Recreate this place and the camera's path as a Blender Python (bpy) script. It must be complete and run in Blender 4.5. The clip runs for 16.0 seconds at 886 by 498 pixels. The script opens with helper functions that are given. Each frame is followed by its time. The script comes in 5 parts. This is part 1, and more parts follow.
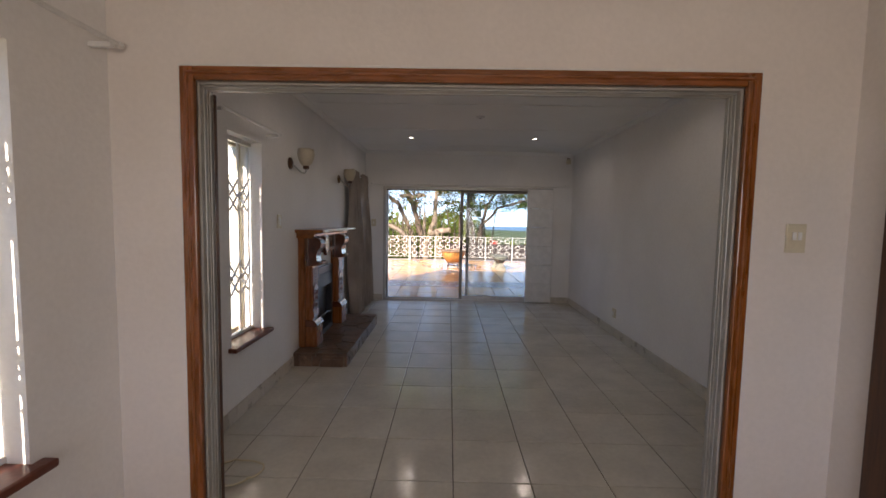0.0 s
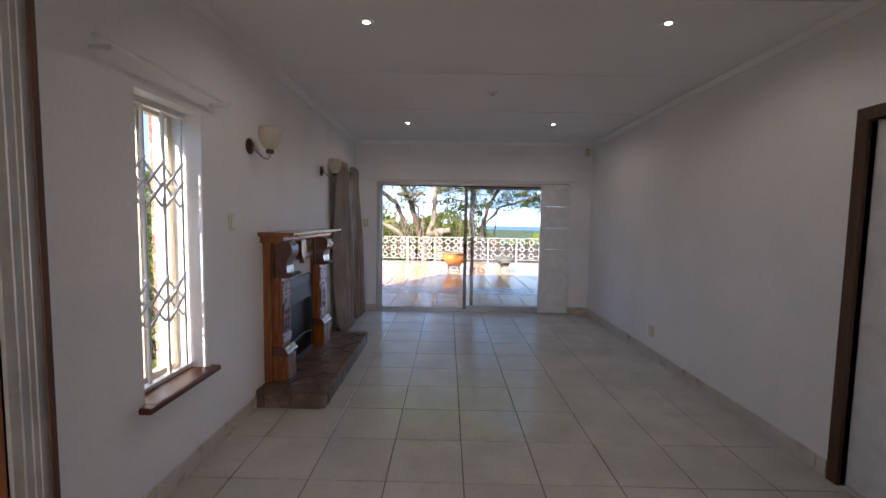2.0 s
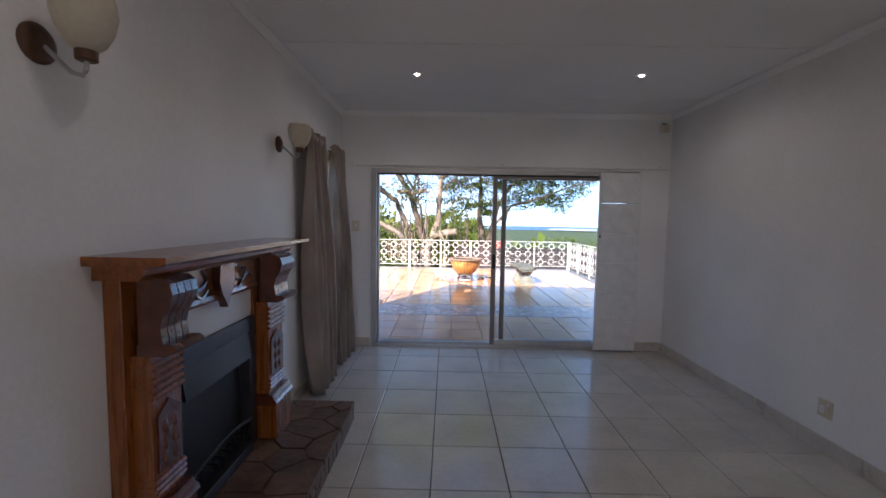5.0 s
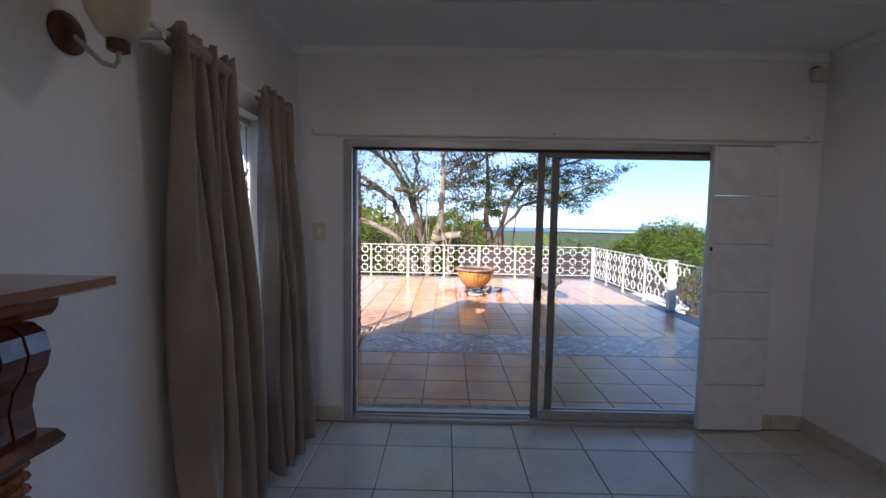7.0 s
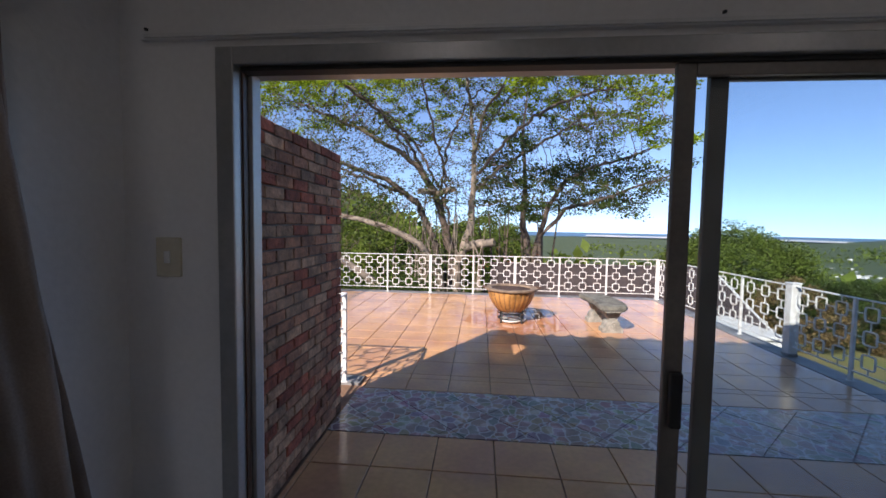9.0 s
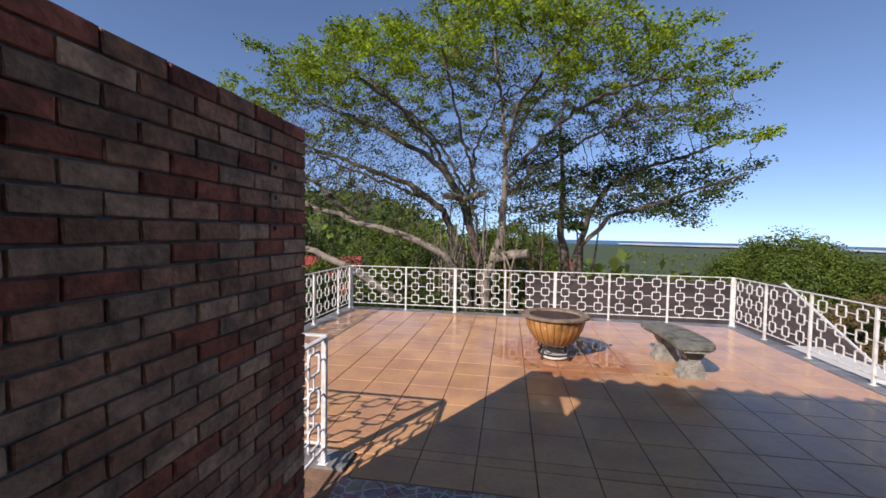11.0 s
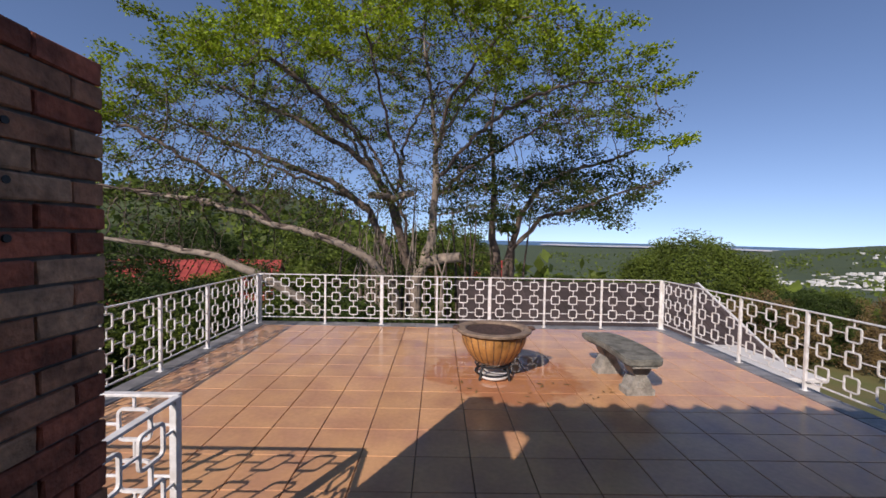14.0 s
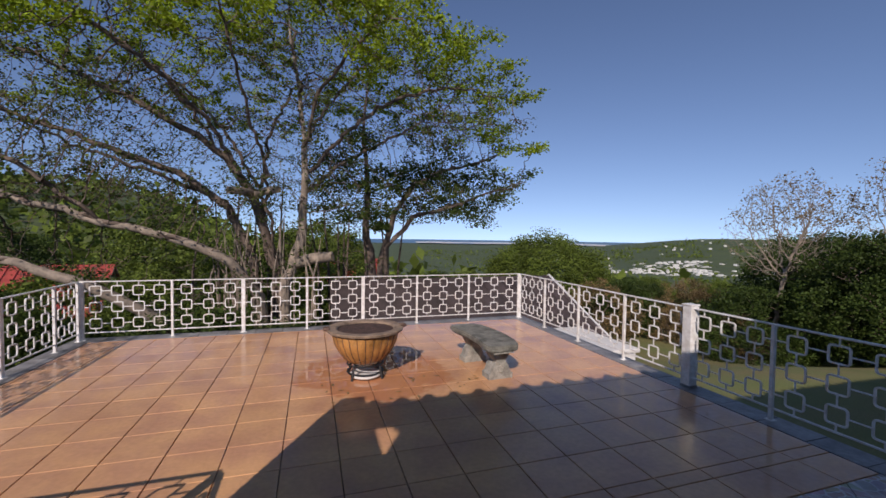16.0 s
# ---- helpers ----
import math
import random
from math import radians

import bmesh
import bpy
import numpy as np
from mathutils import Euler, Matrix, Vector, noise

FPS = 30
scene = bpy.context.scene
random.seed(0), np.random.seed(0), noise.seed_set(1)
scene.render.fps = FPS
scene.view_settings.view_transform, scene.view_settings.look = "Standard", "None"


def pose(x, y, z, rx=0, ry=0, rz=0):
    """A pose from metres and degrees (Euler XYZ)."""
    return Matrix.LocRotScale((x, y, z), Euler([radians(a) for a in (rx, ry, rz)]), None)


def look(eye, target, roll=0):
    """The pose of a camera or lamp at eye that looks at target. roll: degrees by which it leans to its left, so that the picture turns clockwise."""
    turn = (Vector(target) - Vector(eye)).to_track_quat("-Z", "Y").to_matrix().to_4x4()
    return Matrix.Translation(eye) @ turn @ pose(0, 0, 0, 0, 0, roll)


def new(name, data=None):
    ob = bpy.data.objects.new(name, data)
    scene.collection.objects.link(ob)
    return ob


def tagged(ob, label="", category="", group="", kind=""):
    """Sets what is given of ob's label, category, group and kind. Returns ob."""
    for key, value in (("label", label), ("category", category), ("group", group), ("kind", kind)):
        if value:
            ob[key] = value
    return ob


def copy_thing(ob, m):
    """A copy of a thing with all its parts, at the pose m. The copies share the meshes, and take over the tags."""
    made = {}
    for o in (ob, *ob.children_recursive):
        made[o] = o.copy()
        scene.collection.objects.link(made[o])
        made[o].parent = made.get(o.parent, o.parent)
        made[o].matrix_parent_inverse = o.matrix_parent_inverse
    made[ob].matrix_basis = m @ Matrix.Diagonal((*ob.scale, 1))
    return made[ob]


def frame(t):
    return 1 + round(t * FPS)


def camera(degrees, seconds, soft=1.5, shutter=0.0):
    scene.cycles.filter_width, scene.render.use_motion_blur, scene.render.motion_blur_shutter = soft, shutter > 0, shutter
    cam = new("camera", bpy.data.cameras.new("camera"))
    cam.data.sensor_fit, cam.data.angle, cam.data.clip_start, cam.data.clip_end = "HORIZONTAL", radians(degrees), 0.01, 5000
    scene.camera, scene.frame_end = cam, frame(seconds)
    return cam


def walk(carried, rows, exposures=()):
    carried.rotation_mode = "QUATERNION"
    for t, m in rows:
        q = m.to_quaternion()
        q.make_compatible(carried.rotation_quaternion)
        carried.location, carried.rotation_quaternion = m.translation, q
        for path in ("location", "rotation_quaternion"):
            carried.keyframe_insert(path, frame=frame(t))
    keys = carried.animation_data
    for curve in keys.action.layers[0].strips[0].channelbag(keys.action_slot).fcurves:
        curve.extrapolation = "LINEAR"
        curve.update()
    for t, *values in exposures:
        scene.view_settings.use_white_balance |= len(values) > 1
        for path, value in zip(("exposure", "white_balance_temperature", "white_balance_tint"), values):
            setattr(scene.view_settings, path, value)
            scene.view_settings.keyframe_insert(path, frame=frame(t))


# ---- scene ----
cam = camera(94.6, 16.0, soft=1.6)
METRES, EYE, TILT, LEAN, TURN = 8.6, 1.5, 0.0, 0.0, 0.8
ROWS = [
    (0.0, 0.0, 0.0, 0.0, 0.07, -4.06, -1.01),
    (0.5, -0.002, 0.024, -0.0005, -0.02, -4.03, -0.96),
    (1.0, -0.0015, 0.0496, -0.0006, -0.1, -4.04, -0.94),
    (1.5, -0.0022, 0.0751, 0.0001, -0.12, -4.06, -0.93),
    (2.0, -0.0062, 0.106, -0.0, -0.15, -4.12, -0.94),
    (2.5, -0.0113, 0.1354, 0.0001, -0.22, -4.1, -0.99),
    (3.0, -0.0125, 0.1662, -0.0012, -0.28, -4.14, -0.89),
    (3.5, -0.0159, 0.2, 0.0014, -0.29, -4.16, -0.93),
    (4.0, -0.0244, 0.2353, 0.003, -0.26, -4.19, -0.95),
    (6.5, -0.0416, 0.473, 0.002, -0.22, -4.1, -0.93),
    (7.0, -0.0457, 0.527, 0.0031, -0.26, -4.02, -0.96),
    (7.5, -0.044, 0.578, 0.004, -0.03, -4.02, -0.92),
    (8.0, -0.0407, 0.6282, 0.0057, 0.84, -4.0, -0.93),
    (8.5, -0.0391, 0.6801, 0.0067, 2.48, -3.9, -0.93),
    (9.0, -0.0321, 0.7285, 0.0059, 4.46, -3.41, -0.86),
    (9.5, -0.0327, 0.7743, 0.0047, 6.05, -2.73, -0.99),
    (10.0, -0.0357, 0.8165, 0.0072, 7.29, -2.52, -0.99),
    (12.5, -0.0422, 0.9376, 0.011, 8.75, -2.38, -1.02),
    (13.0, -0.0405, 0.9569, 0.0118, 7.01, -2.31, -0.96),
    (13.5, -0.0398, 0.9641, 0.0128, 2.7, -2.15, -0.97),
    (14.0, -0.0446, 0.964, 0.0136, -1.4, -2.1, -1.07),
    (14.5, -0.0505, 0.9626, 0.0138, -5.54, -2.07, -1.06),
    (15.0, -0.0534, 0.9604, 0.0135, -9.49, -2.06, -0.96),
    (15.5, -0.0509, 0.9601, 0.0142, -14.07, -2.1, -0.86),
    (16.0, -0.0372, 0.9598, 0.0144, -18.57, -2.08, -0.79),
]
EXPOSURES = [(0.0, 1.75, 7500, 20), (1.0, 2.0, 7100, 20), (2.5, 2.08, 6750, 20), (4.0, 2.02, 6600, 20), (7.0, 1.45, 6450, 19), (8.0, 1.15, 6400, 19),
             (9.0, 0.7, 6400, 18), (10.0, 0.35, 6350, 18), (12.5, 0.03, 6400, 20), (14.5, -0.15, 6450, 21), (16.0, -0.25, 6450, 21)]
walk(cam, [(t, pose(0, 0, EYE, TILT, LEAN, TURN) @ pose(METRES * x, METRES * y, METRES * z, 90 + pitch, roll, yaw)) for t, x, y, z, yaw, pitch, roll in ROWS],
     exposures=EXPOSURES)

# ---- light ----
SUN_WAY = Vector((0.75, 1.33, -1.0)).normalized()
world = bpy.data.worlds.new("sky")
scene.world = world
world.use_nodes = True
sky = world.node_tree.nodes.new("ShaderNodeTexSky")
sky.sky_type, sky.sun_disc = 'NISHITA', False
sky.sun_elevation, sky.sun_rotation = radians(33.2), radians(209.4)
sky.air_density, sky.dust_density, sky.ozone_density = 0.8, 0.0, 2.5
bg = world.node_tree.nodes["Background"]
world.node_tree.links.new(sky.outputs[0], bg.inputs[0])
sky_way, sky_lift = world.node_tree.nodes.new("ShaderNodeTexCoord"), world.node_tree.nodes.new("ShaderNodeMapping")
sky_lift.inputs["Location"].default_value = (0, 0, 0.09)
world.node_tree.links.new(sky_way.outputs["Generated"], sky_lift.inputs[0])
world.node_tree.links.new(sky_lift.outputs[0], sky.inputs[0])
bg.inputs[1].default_value = 0.135
sun_data = bpy.data.lights.new("sun", 'SUN')
sun_data.energy, sun_data.angle, sun_data.color = 4.8, radians(0.5), (1.0, 0.93, 0.82)
sun = new("sun", sun_data)
sun.matrix_world = look((-20, -30, 40), Vector((-20, -30, 40)) + SUN_WAY)


def fill_light(name, at, to, w, h, watts):
    d = bpy.data.lights.new(name, 'AREA')
    d.shape, d.size, d.size_y, d.energy, d.color = 'RECTANGLE', w, h, watts, (1.0, 0.93, 0.86)
    new(name, d).matrix_world = look(at, to)


# Added fill lamp before an unseen, assumed opening, to brighten the front room.
fill_light("sky_light_back_window", (0.2, -3.0, 1.4), (0.2, 2.0, 1.3), 2.0, 1.3, 9)


# ---- materials ----
def mat(name, base, rough=0.6, metal=0.0, vary=0.12, scale=6.0, bump=0.15, fine=60.0, coat=0.0, tone=None, per_object=0.0,
        spec=0.5, stretch=(1, 1, 1), trans=0.0, island=0.0):
    """A surface with large stains, fine grain and relief."""
    m = bpy.data.materials.new(name)
    m.use_nodes = True
    nt = m.node_tree
    n, l = nt.nodes, nt.links
    p = n["Principled BSDF"]
    tc = n.new("ShaderNodeTexCoord")
    mp = n.new("ShaderNodeMapping")
    mp.inputs["Scale"].default_value = stretch
    geo = n.new("ShaderNodeNewGeometry")
    l.new(geo.outputs["Position"], mp.inputs[0])
    big = n.new("ShaderNodeTexNoise")
    big.inputs["Scale"].default_value, big.inputs["Detail"].default_value = scale, 5
    small = n.new("ShaderNodeTexNoise")
    small.inputs["Scale"].default_value, small.inputs["Detail"].default_value = fine, 4
    l.new(mp.outputs[0], big.inputs[0])
    l.new(mp.outputs[0], small.inputs[0])
    ramp = n.new("ShaderNodeValToRGB")
    t2 = tone or tuple(c * (1 - 2.2 * vary) for c in base)
    ramp.color_ramp.elements[0].position, ramp.color_ramp.elements[1].position = 0.34, 0.62
    ramp.color_ramp.elements[0].color, ramp.color_ramp.elements[1].color = (*t2, 1), (*base, 1)
    l.new(big.outputs[0], ramp.inputs[0])
    mul = n.new("ShaderNodeMix")
    mul.data_type, mul.blend_type = 'RGBA', 'MULTIPLY'
    mul.inputs[0].default_value = 1.0
    gr = n.new("ShaderNodeMapRange")
    gr.inputs["From Min"].default_value, gr.inputs["From Max"].default_value = 0.3, 0.7
    gr.inputs["To Min"].default_value, gr.inputs["To Max"].default_value = 1 - vary, 1 + vary * 0.6
    l.new(small.outputs[0], gr.inputs[0])
    l.new(ramp.outputs[0], mul.inputs[6])
    l.new(gr.outputs[0], mul.inputs[7])
    col = mul.outputs[2]
    if per_object or island:
        if per_object:
            info = n.new("ShaderNodeObjectInfo")
            rnd = info.outputs["Random"]
        else:
            rnd = geo.outputs["Random Per Island"]
        hsv = n.new("ShaderNodeHueSaturation")
        a = n.new("ShaderNodeMapRange")
        amount = per_object or island
        a.inputs["To Min"].default_value, a.inputs["To Max"].default_value = 1 - amount, 1 + amount
        l.new(rnd, a.inputs[0])
        l.new(a.outputs[0], hsv.inputs["Value"])
        l.new(col, hsv.inputs["Color"])
        col = hsv.outputs[0]
    l.new(col, p.inputs["Base Color"])
    rr = n.new("ShaderNodeMapRange")
    rr.inputs["To Min"].default_value, rr.inputs["To Max"].default_value = max(0.02, rough - 0.12), min(1, rough + 0.12)
    l.new(big.outputs[0], rr.inputs[0])
    l.new(rr.outputs[0], p.inputs["Roughness"])
    p.inputs["Metallic"].default_value = metal
    p.inputs["Coat Weight"].default_value = coat
    p.inputs["Coat Roughness"].default_value = 0.12
    p.inputs["Specular IOR Level"].default_value = spec
    if bump:
        b = n.new("ShaderNodeBump")
        b.inputs["Strength"].default_value, b.inputs["Distance"].default_value = bump, 0.01
        l.new(small.outputs[0], b.inputs["Height"])
        l.new(b.outputs[0], p.inputs["Normal"])
    if trans:
        tr = n.new("ShaderNodeBsdfTranslucent")
        l.new(col, tr.inputs[0])
        mx = n.new("ShaderNodeMixShader")
        mx.inputs[0].default_value = trans
        l.new(p.outputs[0], mx.inputs[1])
        l.new(tr.outputs[0], mx.inputs[2])
        l.new(mx.outputs[0], n["Material Output"].inputs[0])
    return m


def glow(name, colour, strength):
    m = bpy.data.materials.new(name)
    m.use_nodes = True
    p = m.node_tree.nodes["Principled BSDF"]
    p.inputs["Base Color"].default_value = (*colour, 1)
    p.inputs["Emission Color"].default_value = (*colour, 1)
    p.inputs["Emission Strength"].default_value = strength
    return m


WALL = mat("white_plaster", (0.86, 0.85, 0.84), 0.75, vary=0.03, scale=1.5, bump=0.12, fine=45)
WALL_WARM = mat("cream_plaster", (0.78, 0.73, 0.70), 0.75, vary=0.03, scale=1.5, bump=0.15, fine=40)
CEIL = mat("ceiling_paint", (0.87, 0.87, 0.86), 0.8, vary=0.02, scale=1.2, bump=0.05)
TILE = mat("cream_floor_tile", (0.62, 0.59, 0.52), 0.17, vary=0.06, scale=3.5, bump=0.03, fine=30, per_object=0.04)
GROUT = mat("dark_grout", (0.13, 0.11, 0.09), 0.9, vary=0.15)
SKIRT = mat("skirting_tile", (0.62, 0.57, 0.50), 0.3, vary=0.06, per_object=0.04, bump=0.03)
TERRA = mat("terracotta_tile", (0.66, 0.36, 0.17), 0.17, vary=0.09, scale=2.2, bump=0.015, fine=25, per_object=0.07,
            tone=(0.52, 0.27, 0.15))


def wet_patch(m, at, reach):
    """A ragged wet stain: darker, redder and mirror-smooth."""
    n, l = m.node_tree.nodes, m.node_tree.links
    p = n["Principled BSDF"]
    geo, dist, nz = (n.new("ShaderNode" + k) for k in ("NewGeometry", "VectorMath", "TexNoise"))
    dist.operation = 'DISTANCE'
    dist.inputs[1].default_value = at
    l.new(geo.outputs["Position"], dist.inputs[0])
    nz.inputs["Scale"].default_value, nz.inputs["Detail"].default_value = 3.0, 4
    l.new(geo.outputs["Position"], nz.inputs[0])
    ragged = n.new("ShaderNodeMath")
    ragged.operation = 'MULTIPLY_ADD'
    ragged.inputs[1].default_value = 0.9
    l.new(nz.outputs[0], ragged.inputs[0])
    l.new(dist.outputs["Value"], ragged.inputs[2])
    wet = n.new("ShaderNodeMapRange")
    wet.inputs["From Min"].default_value, wet.inputs["From Max"].default_value = reach + 0.45, reach + 0.35
    l.new(ragged.outputs[0], wet.inputs[0])
    for socket, kind, target in (("Base Color", 'RGBA', (0.42, 0.15, 0.06, 1)), ("Roughness", 'FLOAT', 0.03)):
        old = p.inputs[socket].links[0].from_socket
        mx = n.new("ShaderNodeMix")
        mx.data_type = kind
        a, b, out = (6, 7, 2) if kind == 'RGBA' else (2, 3, 0)
        half = n.new("ShaderNodeMath")
        half.operation = 'MULTIPLY'
        half.inputs[1].default_value = 0.6 if kind == 'RGBA' else 1.0
        l.new(wet.outputs[0], half.inputs[0])
        l.new(half.outputs[0], mx.inputs[0])
        l.new(old, mx.inputs[a])
        mx.inputs[b].default_value = target
        l.new(mx.outputs[out], p.inputs[socket])


wet_patch(TERRA, (0.3, 13.05, 0), 0.9)
TERRA_GROUT = mat("terrace_grout", (0.30, 0.17, 0.10), 0.9, vary=0.2)
SLATE = mat("grey_slate", (0.28, 0.27, 0.26), 0.5, vary=0.2, scale=5, bump=0.4, fine=22, per_object=0.18)
CRAZY = mat("crazy_paving", (0.38, 0.285, 0.235), 0.25, vary=0.14, scale=7, bump=0.05, fine=30, per_object=0.08)


def veins(m, scale, colour, width):
    """Pale winding joint lines of a crazy-paving glaze, over tinted stones."""
    n, l = m.node_tree.nodes, m.node_tree.links
    p = n["Principled BSDF"]
    old = p.inputs["Base Color"].links[0].from_socket
    geo, warp, add = n.new("ShaderNodeNewGeometry"), n.new("ShaderNodeTexNoise"), n.new("ShaderNodeVectorMath")
    warp.inputs["Scale"].default_value = 6.0
    add.operation = 'MULTIPLY_ADD'
    add.inputs[1].default_value = (0.12, 0.12, 0.12)
    l.new(geo.outputs["Position"], warp.inputs[0])
    l.new(warp.outputs["Color"], add.inputs[0])
    l.new(geo.outputs["Position"], add.inputs[2])
    edge, cell = n.new("ShaderNodeTexVoronoi"), n.new("ShaderNodeTexVoronoi")
    edge.feature = 'DISTANCE_TO_EDGE'
    for v in (edge, cell):
        v.inputs["Scale"].default_value = scale
        l.new(add.outputs[0], v.inputs["Vector"])
    tint = n.new("ShaderNodeMix")
    tint.data_type, tint.blend_type = 'RGBA', 'OVERLAY'
    tint.inputs[0].default_value = 0.22
    l.new(old, tint.inputs[6])
    l.new(cell.outputs["Color"], tint.inputs[7])
    line = n.new("ShaderNodeMapRange")
    line.inputs["From Min"].default_value, line.inputs["From Max"].default_value = width, width * 0.5
    l.new(edge.outputs["Distance"], line.inputs[0])
    mx = n.new("ShaderNodeMix")
    mx.data_type = 'RGBA'
    l.new(line.outputs[0], mx.inputs[0])
    l.new(tint.outputs[2], mx.inputs[6])
    mx.inputs[7].default_value = (*colour, 1)
    l.new(mx.outputs[2], p.inputs["Base Color"])


veins(CRAZY, 11.0, (0.52, 0.47, 0.43), 0.07)
HEARTH = mat("hearth_stone", (0.19, 0.115, 0.08), 0.38, vary=0.22, scale=6, bump=0.5, fine=25, per_object=0.25)
WOOD = mat("varnished_red_wood", (0.27, 0.078, 0.012), 0.28, vary=0.15, scale=5, bump=0.06, fine=26, stretch=(9, 9, 0.7), coat=0.5)
WOOD_H = mat("varnished_red_wood_across", (0.27, 0.078, 0.012), 0.28, vary=0.15, scale=5, bump=0.06, fine=26, stretch=(0.7, 9, 9), coat=0.4)
WOOD_Y = mat("varnished_mantel_wood", (0.27, 0.078, 0.012), 0.22, vary=0.15, scale=5, bump=0.05, fine=26, stretch=(9, 0.7, 9), coat=0.5)
DARKWOOD = mat("dark_brown_wood", (0.10, 0.04, 0.018), 0.4, vary=0.2, scale=5, bump=0.1, stretch=(9, 9, 0.7))
SILL = mat("red_painted_sill", (0.16, 0.045, 0.028), 0.4, vary=0.15, bump=0.1)
ALU = mat("grey_aluminium", (0.48, 0.48, 0.47), 0.4, metal=0.6, vary=0.06, scale=8, bump=0.03)
TRACK = mat("dull_grey_track", (0.42, 0.40, 0.37), 0.55, metal=0.2, vary=0.08, scale=8, bump=0.03)
BRONZE = mat("dull_grey_frame", (0.22, 0.20, 0.18), 0.45, metal=0.5, vary=0.1, bump=0.03)
WHITE = mat("white_gloss_paint", (0.78, 0.78, 0.77), 0.4, vary=0.05, scale=9, bump=0.05)
RAIL = mat("white_rail_paint", (0.80, 0.79, 0.76), 0.5, vary=0.08, scale=14, bump=0.1, tone=(0.62, 0.59, 0.54))
PLASTIC = mat("yellowed_plastic", (0.66, 0.60, 0.46), 0.4, vary=0.05, bump=0.02)
BLACK = mat("black_iron", (0.015, 0.015, 0.016), 0.55, vary=0.2, bump=0.1)
STEEL = mat("dark_steel_surround", (0.07, 0.075, 0.085), 0.4, metal=0.7, vary=0.15, bump=0.05)
CLOTH = mat("taupe_curtain", (0.40, 0.325, 0.275), 0.42, vary=0.12, scale=3, bump=0.1, fine=180, trans=0.22)
MORTAR = mat("grey_mortar", (0.22, 0.19, 0.165), 0.95, vary=0.2, bump=0.5, fine=40)
BRICKS = [mat("face_brick_" + w, c, 0.85, vary=0.25, scale=11, bump=0.9, fine=40, per_object=0.28)
          for w, c in (("red", (0.45, 0.13, 0.07)), ("buff", (0.56, 0.325, 0.19)), ("brown", (0.48, 0.225, 0.125)))]
POT = mat("glazed_ochre_pot", (0.50, 0.24, 0.07), 0.3, vary=0.2, scale=6, bump=0.15, coat=0.3)
POT_RIM = mat("worn_stone_rim", (0.33, 0.235, 0.16), 0.6, vary=0.25, scale=9, bump=0.25)
POT_DARK = mat("brown_pot_rim", (0.13, 0.075, 0.05), 0.55, vary=0.2, bump=0.2)
SOIL = mat("dry_soil", (0.10, 0.055, 0.04), 0.95, vary=0.3, scale=20, bump=0.8)
CONC = mat("weathered_concrete", (0.36, 0.34, 0.29), 0.85, vary=0.2, scale=9, bump=0.6, fine=50)
CONC_DARK = mat("mossy_concrete", (0.22, 0.21, 0.17), 0.9, vary=0.25, scale=8, bump=0.6, fine=40)
BARK = mat("grey_brown_bark", (0.17, 0.125, 0.095), 0.9, vary=0.25, scale=4, bump=0.6, fine=22)
BARK_PALE = mat("pale_bark", (0.36, 0.29, 0.22), 0.9, vary=0.2, scale=5, bump=0.4, fine=22)
CUT = mat("sawn_wood", (0.50, 0.36, 0.20), 0.8, vary=0.15)
# Inner leaves are a darker copy: the crown's inside shade is in the colour.
LEAF_INNER = mat("inner_leaves_shade_in_colour", (0.10, 0.125, 0.02), 0.55, spec=0.25, vary=0.2, scale=0.8, bump=0, island=0.4, trans=0.25)
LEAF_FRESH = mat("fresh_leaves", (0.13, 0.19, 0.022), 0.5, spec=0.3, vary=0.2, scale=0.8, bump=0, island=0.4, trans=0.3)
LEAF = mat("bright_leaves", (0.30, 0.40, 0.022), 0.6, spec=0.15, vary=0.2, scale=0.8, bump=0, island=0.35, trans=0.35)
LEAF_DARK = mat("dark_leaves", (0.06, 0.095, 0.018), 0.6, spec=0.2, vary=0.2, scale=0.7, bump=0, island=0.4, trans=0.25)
LEAF_MID = mat("mid_green_leaves", (0.14, 0.19, 0.03), 0.6, spec=0.2, vary=0.2, scale=0.6, bump=0, island=0.4, trans=0.25)
LEAF_DRY = mat("dry_leaves", (0.24, 0.16, 0.06), 0.6, vary=0.2, scale=0.8, bump=0, island=0.4, trans=0.25)
GRASS = mat("lawn", (0.15, 0.17, 0.045), 0.9, vary=0.25, scale=0.5, bump=0.6, fine=30, tone=(0.20, 0.17, 0.06))
LAND = mat("bush_covered_land", (0.075, 0.10, 0.03), 0.95, vary=0.35, scale=0.05, bump=0.5, fine=0.6, tone=(0.05, 0.075, 0.025))
SEA = mat("sea", (0.03, 0.10, 0.18), 0.35, vary=0.1, scale=0.004, bump=0.0, fine=0.02)
SAND = mat("surf_and_sand", (0.75, 0.72, 0.66), 0.8, vary=0.1, scale=0.02, bump=0, fine=0.1)
ROOF_RED = mat("red_roof_sheet", (0.42, 0.07, 0.05), 0.55, vary=0.15, scale=2, bump=0.1)
ROOF_DARK = mat("dark_roof_sheet", (0.075, 0.055, 0.052), 0.7, vary=0.2, scale=2, bump=0.3, fine=20)
ROOF_TILE = mat("roof_tiles", (0.25, 0.11, 0.07), 0.8, vary=0.2, scale=3, bump=0.3)
HOUSE_WHITE = mat("whitewashed_wall", (0.75, 0.73, 0.68), 0.8, vary=0.06, scale=1)
FROST = mat("frosted_glass_shade", (0.72, 0.66, 0.54), 0.35, vary=0.05, bump=0.02, trans=0.35)
CORD = mat("beige_cord", (0.55, 0.47, 0.32), 0.5, vary=0.05, bump=0)
